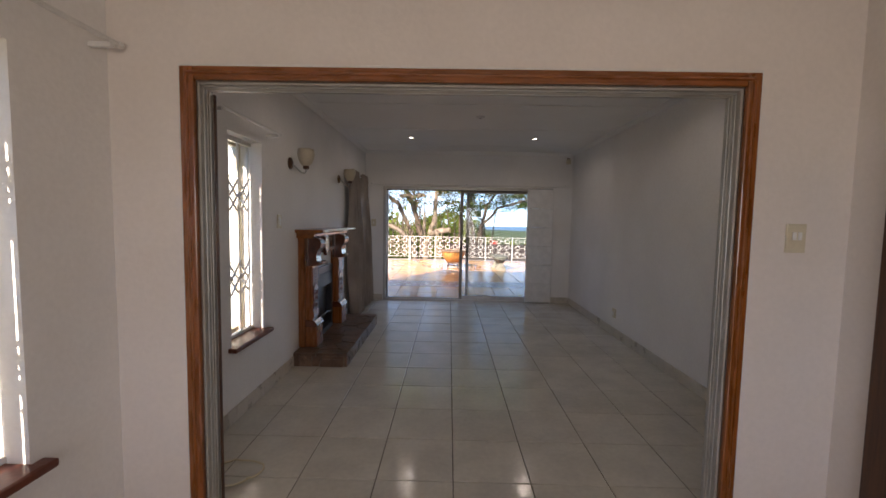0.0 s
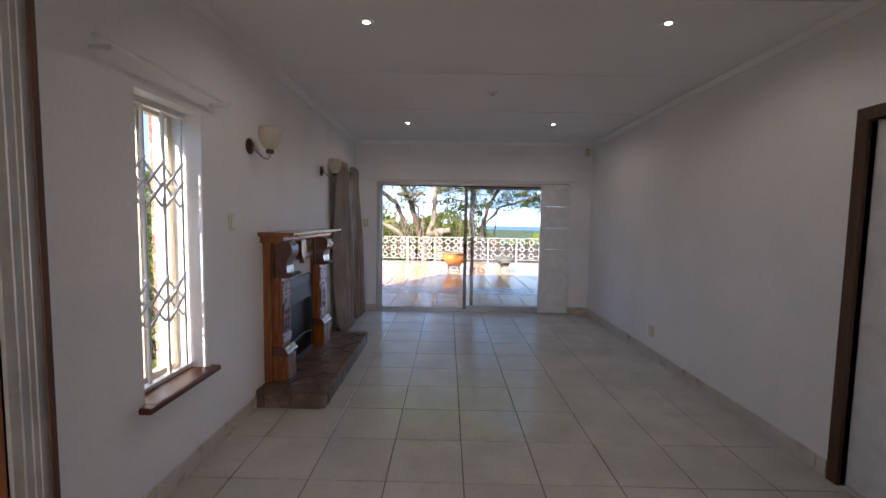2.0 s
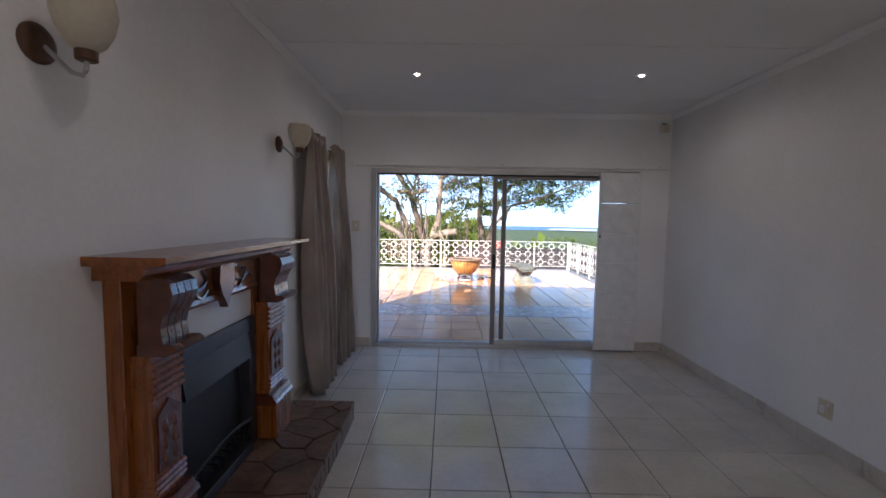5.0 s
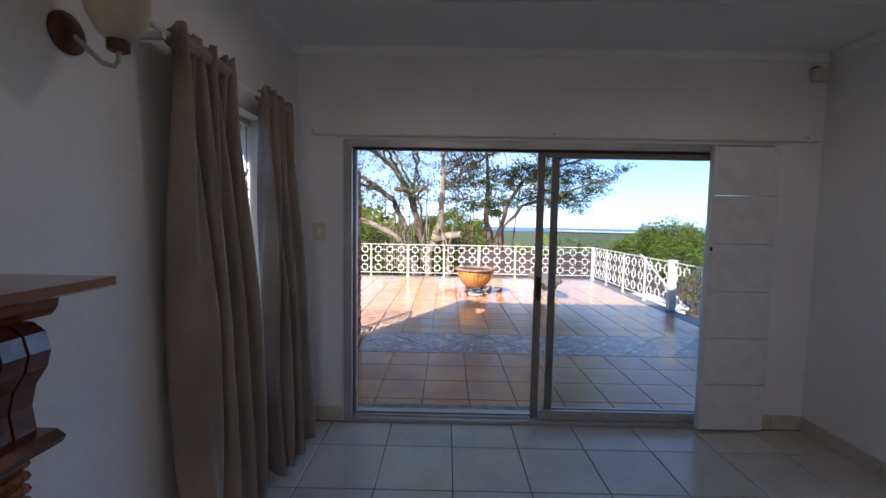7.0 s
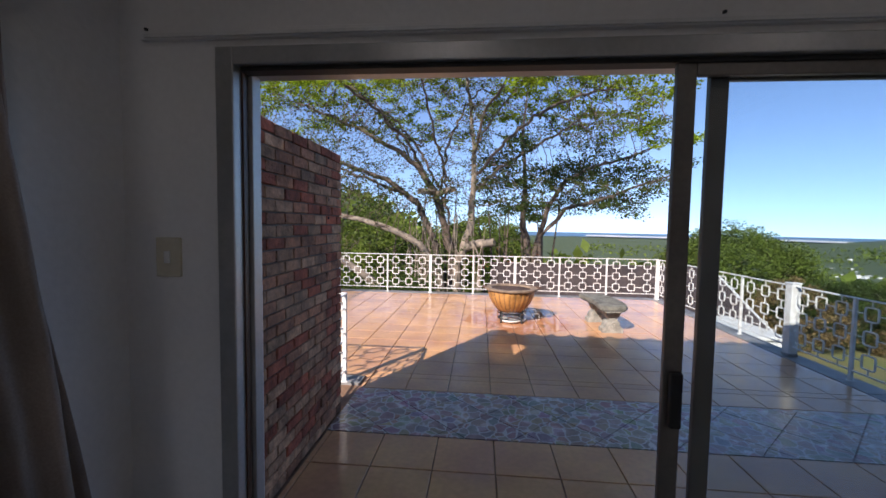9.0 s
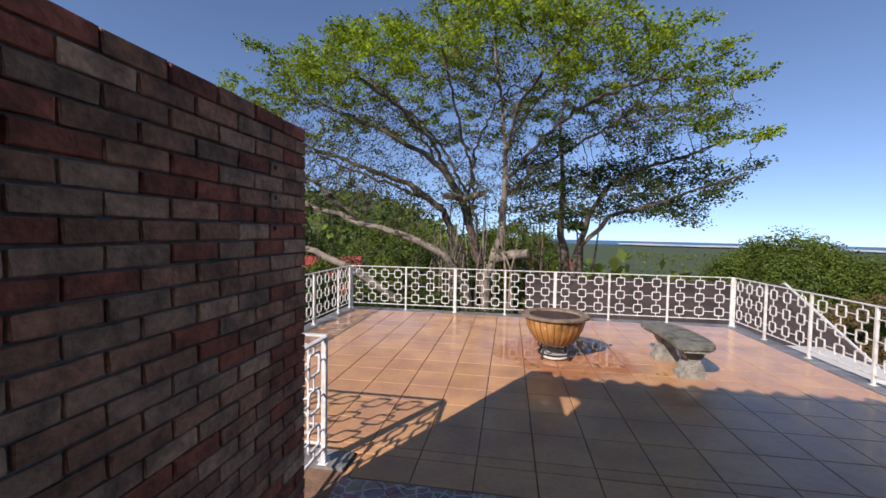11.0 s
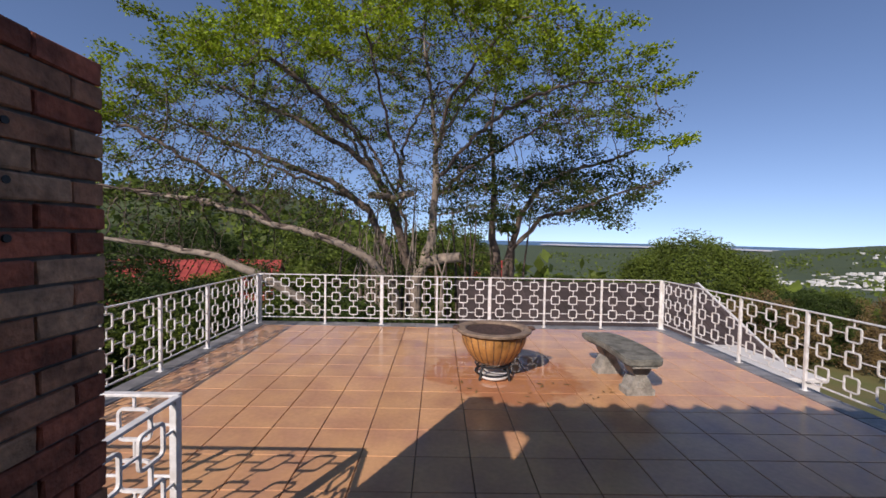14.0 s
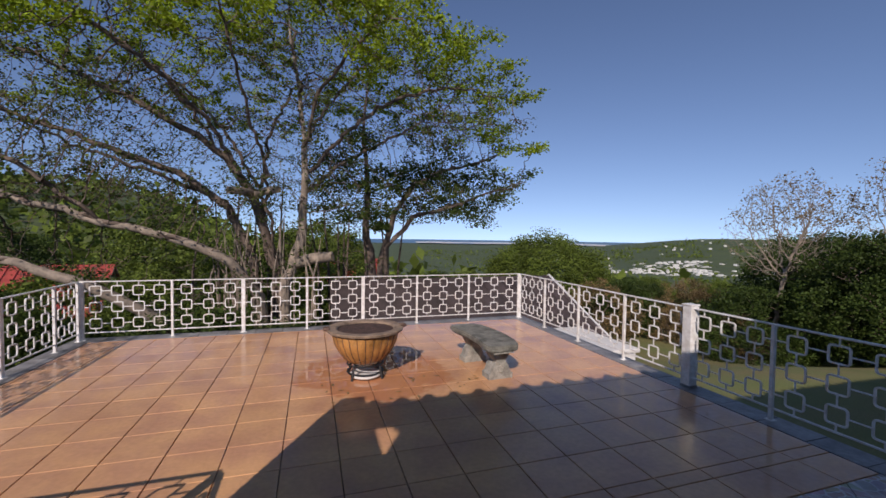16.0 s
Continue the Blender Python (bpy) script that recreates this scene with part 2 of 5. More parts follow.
CARVE = mat("carved_dark_wood", (0.13, 0.035, 0.018), 0.22, vary=0.2, scale=9, bump=0.2, coat=0.6)
LAMP_GLOW = glow("downlight_bulb", (1.0, 0.93, 0.8), 7)
GLASS = bpy.data.materials.new("window_glass")
GLASS.use_nodes = True
gn, gl_links = GLASS.node_tree.nodes, GLASS.node_tree.links
gn.remove(gn["Principled BSDF"])
clear, shine, fres, gmix = (gn.new("ShaderNode" + k) for k in ("BsdfTransparent", "BsdfGlossy", "LayerWeight", "MixShader"))
clear.inputs[0].default_value = (0.93, 0.96, 0.97, 1)
shine.inputs["Roughness"].default_value = 0.02
fres.inputs["Blend"].default_value = 0.5
steep = gn.new("ShaderNodeMath")
steep.operation = 'POWER'
steep.inputs[1].default_value = 4.0
scaled = gn.new("ShaderNodeMath")
scaled.operation = 'MULTIPLY_ADD'
scaled.inputs[1].default_value, scaled.inputs[2].default_value = 0.5, 0.025
gl_links.new(fres.outputs["Facing"], steep.inputs[0])
gl_links.new(steep.outputs[0], scaled.inputs[0])
gl_links.new(scaled.outputs[0], gmix.inputs[0])
gl_links.new(clear.outputs[0], gmix.inputs[1])
gl_links.new(shine.outputs[0], gmix.inputs[2])
gl_links.new(gmix.outputs[0], gn["Material Output"].inputs[0])



# ---- building helpers ----
def thing(name, at, label, category="", group="", kind=""):
    ob = new(name)
    ob.location = at
    ob.empty_display_size = 0.05
    return tagged(ob, label, category, group, kind)


def base_of(ob):
    v = Vector((0, 0, 0))
    while ob:
        v += ob.location
        ob = ob.parent
    return v


def part(name, bm, material, parent=None, label="", smooth=False):
    """Links a bmesh, in world metres, as one mesh under its parent."""
    me = bpy.data.meshes.new(name)
    if parent:
        bmesh.ops.translate(bm, verts=bm.verts, vec=-base_of(parent))
    bm.to_mesh(me)
    bm.free()
    me.materials.append(material)
    if smooth:
        me.shade_smooth()
    ob = new(name, me)
    if parent:
        ob.parent = parent
    return tagged(ob, label)


def raw(name, verts, faces, material, parent=None, label="", smooth=False):
    me = bpy.data.meshes.new(name)
    o = base_of(parent) if parent else Vector((0, 0, 0))
    v = np.asarray(verts, dtype=float).reshape(-1, 3) - np.array(o)
    me.from_pydata(v.tolist(), [], faces)
    me.materials.append(material)
    if smooth:
        me.shade_smooth()
    ob = new(name, me)
    if parent:
        ob.parent = parent
    return tagged(ob, label)


def box(x0, x1, y0, y1, z0, z1, bevel=0.0, bm=None):
    bm = bm or bmesh.new()
    r = bmesh.ops.create_cube(bm, size=1)
    vs = r["verts"]
    for v in vs:
        v.co = Vector(((x0 + x1) / 2 + v.co.x * (x1 - x0), (y0 + y1) / 2 + v.co.y * (y1 - y0), (z0 + z1) / 2 + v.co.z * (z1 - z0)))
    if bevel:
        es = {e for v in vs for e in v.link_edges}
        bmesh.ops.bevel(bm, geom=list(es), offset=bevel, segments=2, affect='EDGES', profile=0.5)
    return bm


def lathe(rings, centre, segs=24, bm=None, lobes=0, depth=0.0):
    """Turned shape from (radius, height) rings, with gentle lobes if asked."""
    bm = bm or bmesh.new()
    rows = []
    for r, z in rings:
        row = []
        for i in range(segs):
            a = math.tau * i / segs
            rr = r * (1 + depth * abs(math.sin(lobes * a / 2)) if lobes else 1)
            row.append(bm.verts.new((centre[0] + rr * math.cos(a), centre[1] + rr * math.sin(a), centre[2] + z)))
        rows.append(row)
    for a, b in zip(rows, rows[1:]):
        for i in range(segs):
            bm.faces.new((a[i], a[(i + 1) % segs], b[(i + 1) % segs], b[i]))
    bm.faces.new(rows[0][::-1])
    bm.faces.new(rows[-1])
    return bm


def tube(points, radius, segs=8, bm=None):
    """A round bar along points; radius one number or one for each point."""
    bm = bm or bmesh.new()
    pts = [Vector(p) for p in points]
    rad = radius if isinstance(radius, (list, tuple)) else [radius] * len(pts)
    rows = []
    for i, p in enumerate(pts):
        d = (pts[min(i + 1, len(pts) - 1)] - pts[max(i - 1, 0)]).normalized()
        s = d.cross(Vector((0.13, 0.31, 0.94)) if abs(d.z) < 0.9 else Vector((0.9, 0.3, 0.1))).normalized()
        u = s.cross(d)
        rows.append([bm.verts.new(p + rad[i] * (math.cos(math.tau * k / segs) * s + math.sin(math.tau * k / segs) * u)) for k in range(segs)])
    for a, b in zip(rows, rows[1:]):
        for k in range(segs):
            bm.faces.new((a[k], a[(k + 1) % segs], b[(k + 1) % segs], b[k]))
    bm.faces.new(rows[0][::-1])
    bm.faces.new(rows[-1])
    return bm


def prism(outline, axis, lo, hi, bm=None):
    """Extrudes an outline along an axis: 'x' takes (y, z), 'y' takes (x, z), 'z' takes (x, y)."""
    bm = bm or bmesh.new()

    def at(a, b, c):
        return {"x": (c, a, b), "y": (a, c, b), "z": (a, b, c)}[axis]
    lo_v = [bm.verts.new(at(a, b, lo)) for a, b in outline]
    hi_v = [bm.verts.new(at(a, b, hi)) for a, b in outline]
    n = len(outline)
    for i in range(n):
        bm.faces.new((lo_v[i], lo_v[(i + 1) % n], hi_v[(i + 1) % n], hi_v[i]))
    bm.faces.new(lo_v[::-1])
    bm.faces.new(hi_v)
    bmesh.ops.recalc_face_normals(bm, faces=bm.faces)
    return bm


def wall_y(name, y0, y1, x0, x1, z0, z1, holes, material, label):
    """A wall across y with rectangular openings (x0, x1, z0, z1)."""
    bm = bmesh.new()
    xs = sorted({x0, x1, *[h[0] for h in holes], *[h[1] for h in holes]})
    for a, b in zip(xs, xs[1:]):
        gaps = sorted((h[2], h[3]) for h in holes if h[0] <= a and h[1] >= b)
        z = z0
        for g0, g1 in gaps:
            if g0 > z:
                box(a, b, y0, y1, z, g0, bm=bm)
            z = g1
        if z1 > z:
            box(a, b, y0, y1, z, z1, bm=bm)
    bmesh.ops.remove_doubles(bm, verts=bm.verts, dist=0.0005)
    return tagged(part(name, bm, material), label, "wall", kind="structure")


def wall_x(name, x0, x1, y0, y1, z0, z1, holes, material, label):
    """A wall across x with rectangular openings (y0, y1, z0, z1)."""
    bm = bmesh.new()
    ys = sorted({y0, y1, *[h[0] for h in holes], *[h[1] for h in holes]})
    for a, b in zip(ys, ys[1:]):
        gaps = sorted((h[2], h[3]) for h in holes if h[0] <= a and h[1] >= b)
        z = z0
        for g0, g1 in gaps:
            if g0 > z:
                box(x0, x1, a, b, z, g0, bm=bm)
            z = g1
        if z1 > z:
            box(x0, x1, a, b, z, z1, bm=bm)
    bmesh.ops.remove_doubles(bm, verts=bm.verts, dist=0.0005)
    return tagged(part(name, bm, material), label, "wall", kind="structure")


def shrink(poly, e):
    c = sum((Vector(p) for p in poly), Vector((0, 0))) / len(poly)
    out = []
    for p in poly:
        v = Vector(p) - c
        out.append(tuple(c + v * max(0.2, 1 - e / max(v.length, 0.01))))
    return out


def clip(poly, n, d):
    """Keeps the side of a convex outline where n.p <= d."""
    out = []
    for i, p in enumerate(poly):
        q = poly[(i + 1) % len(poly)]
        a, b = n[0] * p[0] + n[1] * p[1] - d, n[0] * q[0] + n[1] * q[1] - d
        if a <= 0:
            out.append(p)
        if a * b < 0:
            t = a / (a - b)
            out.append((p[0] + t * (q[0] - p[0]), p[1] + t * (q[1] - p[1])))
    return out


def crazy_cells(outline, n, rnd, joint):
    """Breaks a convex outline into irregular stones with joints."""
    xs, ys = [p[0] for p in outline], [p[1] for p in outline]
    seeds = [(rnd.uniform(min(xs), max(xs)), rnd.uniform(min(ys), max(ys))) for _ in range(n)]
    out = []
    for i, s in enumerate(seeds):
        cell = outline
        for j, o in enumerate(seeds):
            if i != j and len(cell) > 2:
                cell = clip(cell, (o[0] - s[0], o[1] - s[1]), (o[0] ** 2 + o[1] ** 2 - s[0] ** 2 - s[1] ** 2) / 2)
        if len(cell) > 2:
            out.append(shrink(cell, joint))
    return out


# ---- plan ----
XL, XR = -1.55, 2.23          # room side walls
YP0, YP1 = 1.87, 1.95         # partition with the wide opening
YB = 7.53                     # back wall, inner face
YB1 = 7.78
H = 2.74
WINDOWS = ((0.95, 1.445), (2.86, 3.38), (6.46, 7.00))

wall_x("wall_west", XL - 0.29, XL, -3.2, YB1, -0.4, 2.9, [(a, b, 0.56, 2.10) for a, b in WINDOWS], WALL,
       "white plastered outside wall with three deep windows")
wall_x("wall_east", XR, XR + 0.18, YP1, YB1, -0.4, 2.9, [(2.36, 3.20, 0.0, 2.08)], WALL, "plain white plastered wall of the living room")
wall_y("wall_north", YB, YB1, XL, XR, -0.4, 2.9, [(-1.21, 1.88, 0.0, 2.10)], WALL, "white wall around the sliding patio door")
wall_y("wall_partition", YP0, YP1, XL, XR, 0.0, H, [(-1.15, 1.295, 0.0, 2.105)], WALL_WARM, "cream partition with a wide framed opening")
wall_x("wall_front_east", 1.80, 2.05, -3.2, YP0, -0.4, 2.9, [(0.78, 1.60, 0.0, 2.05)], WALL_WARM, "cream plastered wall of the front room")
# Unseen end wall; its window opening is assumed, to go with the fill lamp.
wall_y("wall_south", -3.4, -3.2, XL - 0.25, 2.05, -0.4, 2.9, [(-0.8, 1.2, 0.75, 2.05)], WALL_WARM, "unseen cream plastered wall with an added window opening")
part("ceiling", box(XL, XR, YP1, YB, H, H + 0.1), CEIL)
tagged(bpy.data.objects["ceiling"], "white boarded living room ceiling", "ceiling", kind="structure")
tagged(part("ceiling_front", box(XL, 1.80, -3.2, YP0, H, H + 0.1), CEIL), "white ceiling of the front room", "ceiling", kind="structure")
tagged(part("floor", box(XL, XR, -3.2, YB1, -0.12, -0.006), GROUT), "cream tiled living room floor with dark grout", "floor", kind="structure")
strips = thing("trim_ceiling", (0, 0, H), "white cover strips over the ceiling joints", "trim", kind="structure")
for y in (3.30, 4.50, 5.70, 6.90):
    part("strip", box(XL, XR, y - 0.02, y + 0.02, H - 0.007, H, 0.002), CEIL, strips)
cor = thing("trim_cornice", (0, 0, H), "white coved cornice along the ceiling", "trim", kind="structure")
for x, s in ((XL, 1), (XR, -1)):
    part("cornice", prism([(x, H - 0.05), (x + s * 0.012, H - 0.05), (x + s * 0.03, H - 0.03), (x + s * 0.05, H - 0.012), (x + s * 0.05, H), (x, H)],
                          "y", YP1, YB), CEIL, cor)
part("cornice", prism([(YB, H - 0.05), (YB - 0.012, H - 0.05), (YB - 0.03, H - 0.03), (YB - 0.05, H - 0.012), (YB - 0.05, H), (YB, H)],
                      "x", XL, XR), CEIL, cor)

# roof of the house, overhanging the terrace side
roof = thing("house_roof", (0, 0, H), "brown tiled house roof above the terrace doors", "roof", kind="structure")
part("roof_slope", prism([(8.16, 2.90), (8.16, 2.96), (2.0, 4.9), (-3.6, 3.25), (-3.6, 3.17), (2.0, 4.82)], "x", -2.15, 12.0), ROOF_TILE, roof)
part("soffit", box(-2.1, 12.0, YB1, 8.14, 2.86, 2.90), WHITE, roof)
part("gable", prism([(-3.4, 2.9), (YB1, 2.9), (YB1, 2.99), (2.0, 4.8), (-3.4, 3.2)], "x", XL - 0.25, XL - 0.05), WALL, roof)
bm = bmesh.new()
for i in range(52):
    x = -2.1 + i * 0.27
    tube([(x, 8.18, 2.955), (x, 7.3, 3.235)], 0.055, 6, bm)
part("roll_tiles", bm, ROOF_TILE, roof)
tagged(part("wall_house_east", box(XR + 0.18, 12.0, YB1 - 0.25, YB1, -2.0, 3.1), WALL), "white outside wall of the house beside the terrace", "wall", kind="structure")
tagged(part("wall_house_side", box(11.8, 12.0, -3.4, YB1 - 0.25, -2.0, 3.1), WALL), "white end wall of the house", "wall", kind="structure")
tagged(part("wall_hall", box(2.95, 3.05, -3.2, YB1 - 0.25, -0.1, 3.1), WALL), "white wall of the passage beyond the door", "wall", kind="structure")
tagged(part("wall_hall_south", box(2.05, 2.95, -3.4, -3.2, -0.1, 3.1), WALL), "white end wall of the passage", "wall", kind="structure")
tagged(part("ceiling_hall", box(XR + 0.18, 2.95, -3.2, YB1 - 0.25, H, H + 0.1), CEIL), "white passage ceiling", "ceiling", kind="structure")
tagged(part("floor_hall", box(XR, 2.95, -3.2, YB1 - 0.25, -0.12, -0.004), TILE), "cream tiled passage floor", "floor", kind="structure")

# wide opening: varnished architrave and grey sliding-door tracks
op = thing("door_frame_wide", (0.05, YP0, 0), "varnished red wooden frame around the wide opening", "door frame", kind="structure")
for x0, x1 in ((-1.215, -1.15), (1.295, 1.355)):
    part("architrave", box(x0, x1, YP0 - 0.022, YP0 + 0.05, 0, 2.165, 0.006), WOOD, op)
    part("bead", tube([((x0 + x1) / 2, YP0 - 0.021, 0), ((x0 + x1) / 2, YP0 - 0.021, 2.13)], 0.008, 8), WOOD, op)
part("architrave", box(-1.15, 1.295, YP0 - 0.022, YP0 + 0.05, 2.105, 2.165, 0.006), WOOD_H, op)
part("bead", tube([(-1.18, YP0 - 0.021, 2.135), (1.325, YP0 - 0.021, 2.135)], 0.008, 8), WOOD_H, op)
for x0, x1 in ((-1.229, -1.216), (1.356, 1.369)):
    part("caulk", box(x0, x1, YP0 - 0.006, YP0, 0, 2.18, 0.002), WHITE, op, "line of white filler")
part("caulk", box(-1.216, 1.356, YP0 - 0.006, YP0, 2.166, 2.18, 0.002), WHITE, op)
for dx, y, m in ((0.0, YP0 + 0.004, TRACK), (0.005, YP0 + 0.03, ALU), (0.008, YP0 + 0.05, TRACK), (0.011, YP0 + 0.065, ALU)):
    part("track", box(-1.149 + dx, -1.137 + dx, y, YP1 + 0.01, 0, 2.104 - dx, 0.002), m, op, "grey aluminium door track")
    part("track", box(1.282 - dx, 1.294 - dx, y, YP1 + 0.01, 0, 2.104 - dx, 0.002), m, op)
    part("head_track", box(-1.137 + dx, 1.282 - dx, y, YP1 + 0.01, 2.092 - dx, 2.104 - dx, 0.002), m, op)
part("stop", box(-1.122, -1.116, YP1 + 0.002, YP1 + 0.022, 0, 2.07, 0.002), DARKWOOD, op)


def floor_tiles(name, xs, ys, z, material, parent, gap=0.004, th=0.012):
    """Square tiles between grid lines, each a piece of its own; alike ones share a mesh."""
    made = {}
    for x0, x1 in xs:
        for y0, y1 in ys:
            key = (round(x1 - x0, 3), round(y1 - y0, 3))
            if key not in made:
                w, d = key[0] / 2 - gap, key[1] / 2 - gap
                e = 0.003
                v = [(-w, -d, -th), (w, -d, -th), (w, d, -th), (-w, d, -th), (-w, -d, -e), (w, -d, -e), (w, d, -e), (-w, d, -e),
                     (-w + e, -d + e, 0), (w - e, -d + e, 0), (w - e, d - e, 0), (-w + e, d - e, 0)]
                f = [(i, (i + 1) % 4, 4 + (i + 1) % 4, 4 + i) for i in range(4)] + [(4 + i, 4 + (i + 1) % 4, 8 + (i + 1) % 4, 8 + i) for i in range(4)] + [(8, 9, 10, 11)]
                me = bpy.data.meshes.new(name)
                me.from_pydata(v, [], f)
                me.materials.append(material)
                made[key] = me
            ob = new(name, made[key])
            ob.parent = parent
            ob.location = Vector(((x0 + x1) / 2, (y0 + y1) / 2, z + random.uniform(-0.0007, 0.0007))) - base_of(parent)


def spans(first, pitch, lo, hi):
    out, k = [], math.floor((lo - first) / pitch)
    while first + k * pitch < hi - 0.01:
        a, b = max(lo, first + k * pitch), min(hi, first + (k + 1) * pitch)
        if b - a > 0.02:
            out.append((a, b))
        k += 1
    return out


def baseboard(name, runs):
    b = thing(name, (0, 0, 0), "cream tile skirting along the wall foot", "skirting", kind="structure")
    for axis, at, side, lo, hi in runs:
        for a, c in spans(0.2, 0.45, lo, hi):
            if axis == "x":
                part("skirting_tile", box(min(at, at + side * 0.012), max(at, at + side * 0.012), a + 0.002, c - 0.002, 0, 0.105, 0.002), SKIRT, b)
            else:
                part("skirting_tile", box(a + 0.002, c - 0.002, min(at, at + side * 0.012), max(at, at + side * 0.012), 0, 0.105, 0.002), SKIRT, b)


baseboard("baseboard", [("x", XL, 1, YP1, 4.02), ("x", XL, 1, 5.72, YB), ("x", XR, -1, YP1, 2.28), ("x", XR, -1, 3.28, YB),
                        ("y", YB, -1, XL, -1.22), ("y", YB, -1, 1.89, XR)])

# door on the east wall
d1 = thing("door_1", (XR, 2.78, 0), "white panelled door in a dark brown wooden frame", "door", kind="structure")
for a, b in ((2.29, 2.36), (3.20, 3.27)):
    part("jamb", box(XR - 0.02, XR + 0.035, a, b, 0, 2.08, 0.004), DARKWOOD, d1)
part("head", box(XR - 0.02, XR + 0.035, 2.29, 3.27, 2.08, 2.15, 0.004), DARKWOOD, d1)
leaf = part("door_leaf", box(XR + 0.025, XR + 0.065, 2.365, 3.195, 0.01, 2.075, 0.003), WHITE, d1)
part("door_handle", tube([(XR + 0.025, 2.45, 1.02), (XR - 0.03, 2.45, 1.02), (XR - 0.03, 2.56, 1.02)], 0.009), STEEL, leaf)
d2 = thing("door_2", (1.87, 1.2, 0), "dark brown wooden door frame in the front room", "door", kind="structure")
for a, b in ((0.70, 0.78), (1.60, 1.70)):
    part("jamb", box(1.775, 1.95, a, b, 0, 2.05, 0.004), DARKWOOD, d2)
part("head", box(1.775, 1.95, 0.70, 1.70, 2.05, 2.13, 0.004), DARKWOOD, d2)
part("door_leaf", box(1.955, 1.995, 0.785, 1.595, 0.01, 2.045, 0.003), DARKWOOD, d2)


# windows on the west wall, with trellis security gates
def trellis_window(i, y0, y1, gate=True):
    z0, z1 = 0.56, 2.10
    w = thing("window_%d" % i, (XL - 0.2, (y0 + y1) / 2, z0), "tall window with a white folding trellis gate and red sill", "window", kind="structure")
    xf = XL - 0.19
    fr = []
    for a, b, c, d in ((y0, y0 + 0.04, z0, z1), (y1 - 0.04, y1, z0, z1), (y0 + 0.04, y1 - 0.04, z1 - 0.04, z1), (y0 + 0.04, y1 - 0.04, z0, z0 + 0.04),
                       ((y0 + y1) / 2 - 0.02, (y0 + y1) / 2 + 0.02, z0 + 0.04, z1 - 0.04), (y0 + 0.04, (y0 + y1) / 2 - 0.02, 1.66, 1.69)):
        fr.append(part("window_frame", box(xf - 0.03, xf + 0.015, a, b, c, d, 0.003), PLASTIC, w, "yellowed white window frame"))
    pane = part("pane", box(xf - 0.012, xf - 0.006, y0 + 0.04, y1 - 0.04, z0 + 0.04, z1 - 0.04), GLASS, w)
    pane.visible_shadow = False
    part("window_sill", box(XL - 0.17, XL + 0.06, y0 - 0.0, y1, z0 - 0.03, z0 + 0.004, 0.006), SILL, w, "dark red painted sill")
    part("sill_nose", box(XL + 0.001, XL + 0.065, y0 - 0.05, y1 + 0.05, z0 - 0.032, z0 + 0.002, 0.008), SILL, w)
    if not gate:
        return w
    g = thing("trellis_gate", (XL - 0.1, (y0 + y1) / 2, z0), "white folding steel trellis security gate before a window", "security gate", "window gates")
    xg = XL - 0.105
    n = 6
    step = (y1 - y0 - 0.06) / n
    for k in range(n + 1):
        y = y0 + 0.03 + k * step
        if k % 2 == 0:
            part("upright", box(xg - 0.008, xg + 0.008, y - 0.008, y + 0.008, z0 + 0.006, z1 - 0.02, 0.003), WHITE, g)
    part("bottom_track", box(xg - 0.018, xg + 0.018, y0, y1, z0 + 0.005, z0 + 0.03, 0.003), WHITE, g)
    part("top_track", box(xg - 0.018, xg + 0.018, y0, y1, z1 - 0.035, z1, 0.003), WHITE, g)
    for zc in (0.97, 1.62):
        for k in range(n // 2):
            ya = y0 + 0.03 + 2 * k * step
            yb = ya + 2 * step
            for dz in (0.0, 0.11):
                for s in (1, -1):
                    part("lattice_bar", tube([(xg + 0.012 * s, ya, zc + dz - s * 0.075), (xg + 0.012 * s, yb, zc + dz + s * 0.075)], 0.0085, 5), WHITE, g)
    return w


for i, (a, b) in enumerate(WINDOWS):
    trellis_window(i + 1, a, b)


def curtain_rod(y0, y1, z=2.24):
    r = thing("curtain_rod", (XL, (y0 + y1) / 2, z), "thin white curtain rod on wall brackets", "curtain rod", "curtain rods")
    part("rod", tube([(XL + 0.09, y0, z), (XL + 0.09, y1, z)], 0.011), WHITE, r)
    for y in (y0 + 0.05, y1 - 0.05):
        part("bracket", box(XL, XL + 0.1, y - 0.012, y + 0.012, z - 0.03, z - 0.008, 0.003), WHITE, r)
    for y in (y0 - 0.02, y1):
        part("finial", lathe([(0.004, 0), (0.017, 0.008), (0.017, 0.024), (0.004, 0.032)], (XL + 0.09, y, z - 0.016), 10), WHITE, r)


curtain_rod(0.3, 1.83)
curtain_rod(2.58, 3.53, 2.20)
curtain_rod(5.94, 7.2, 2.17)


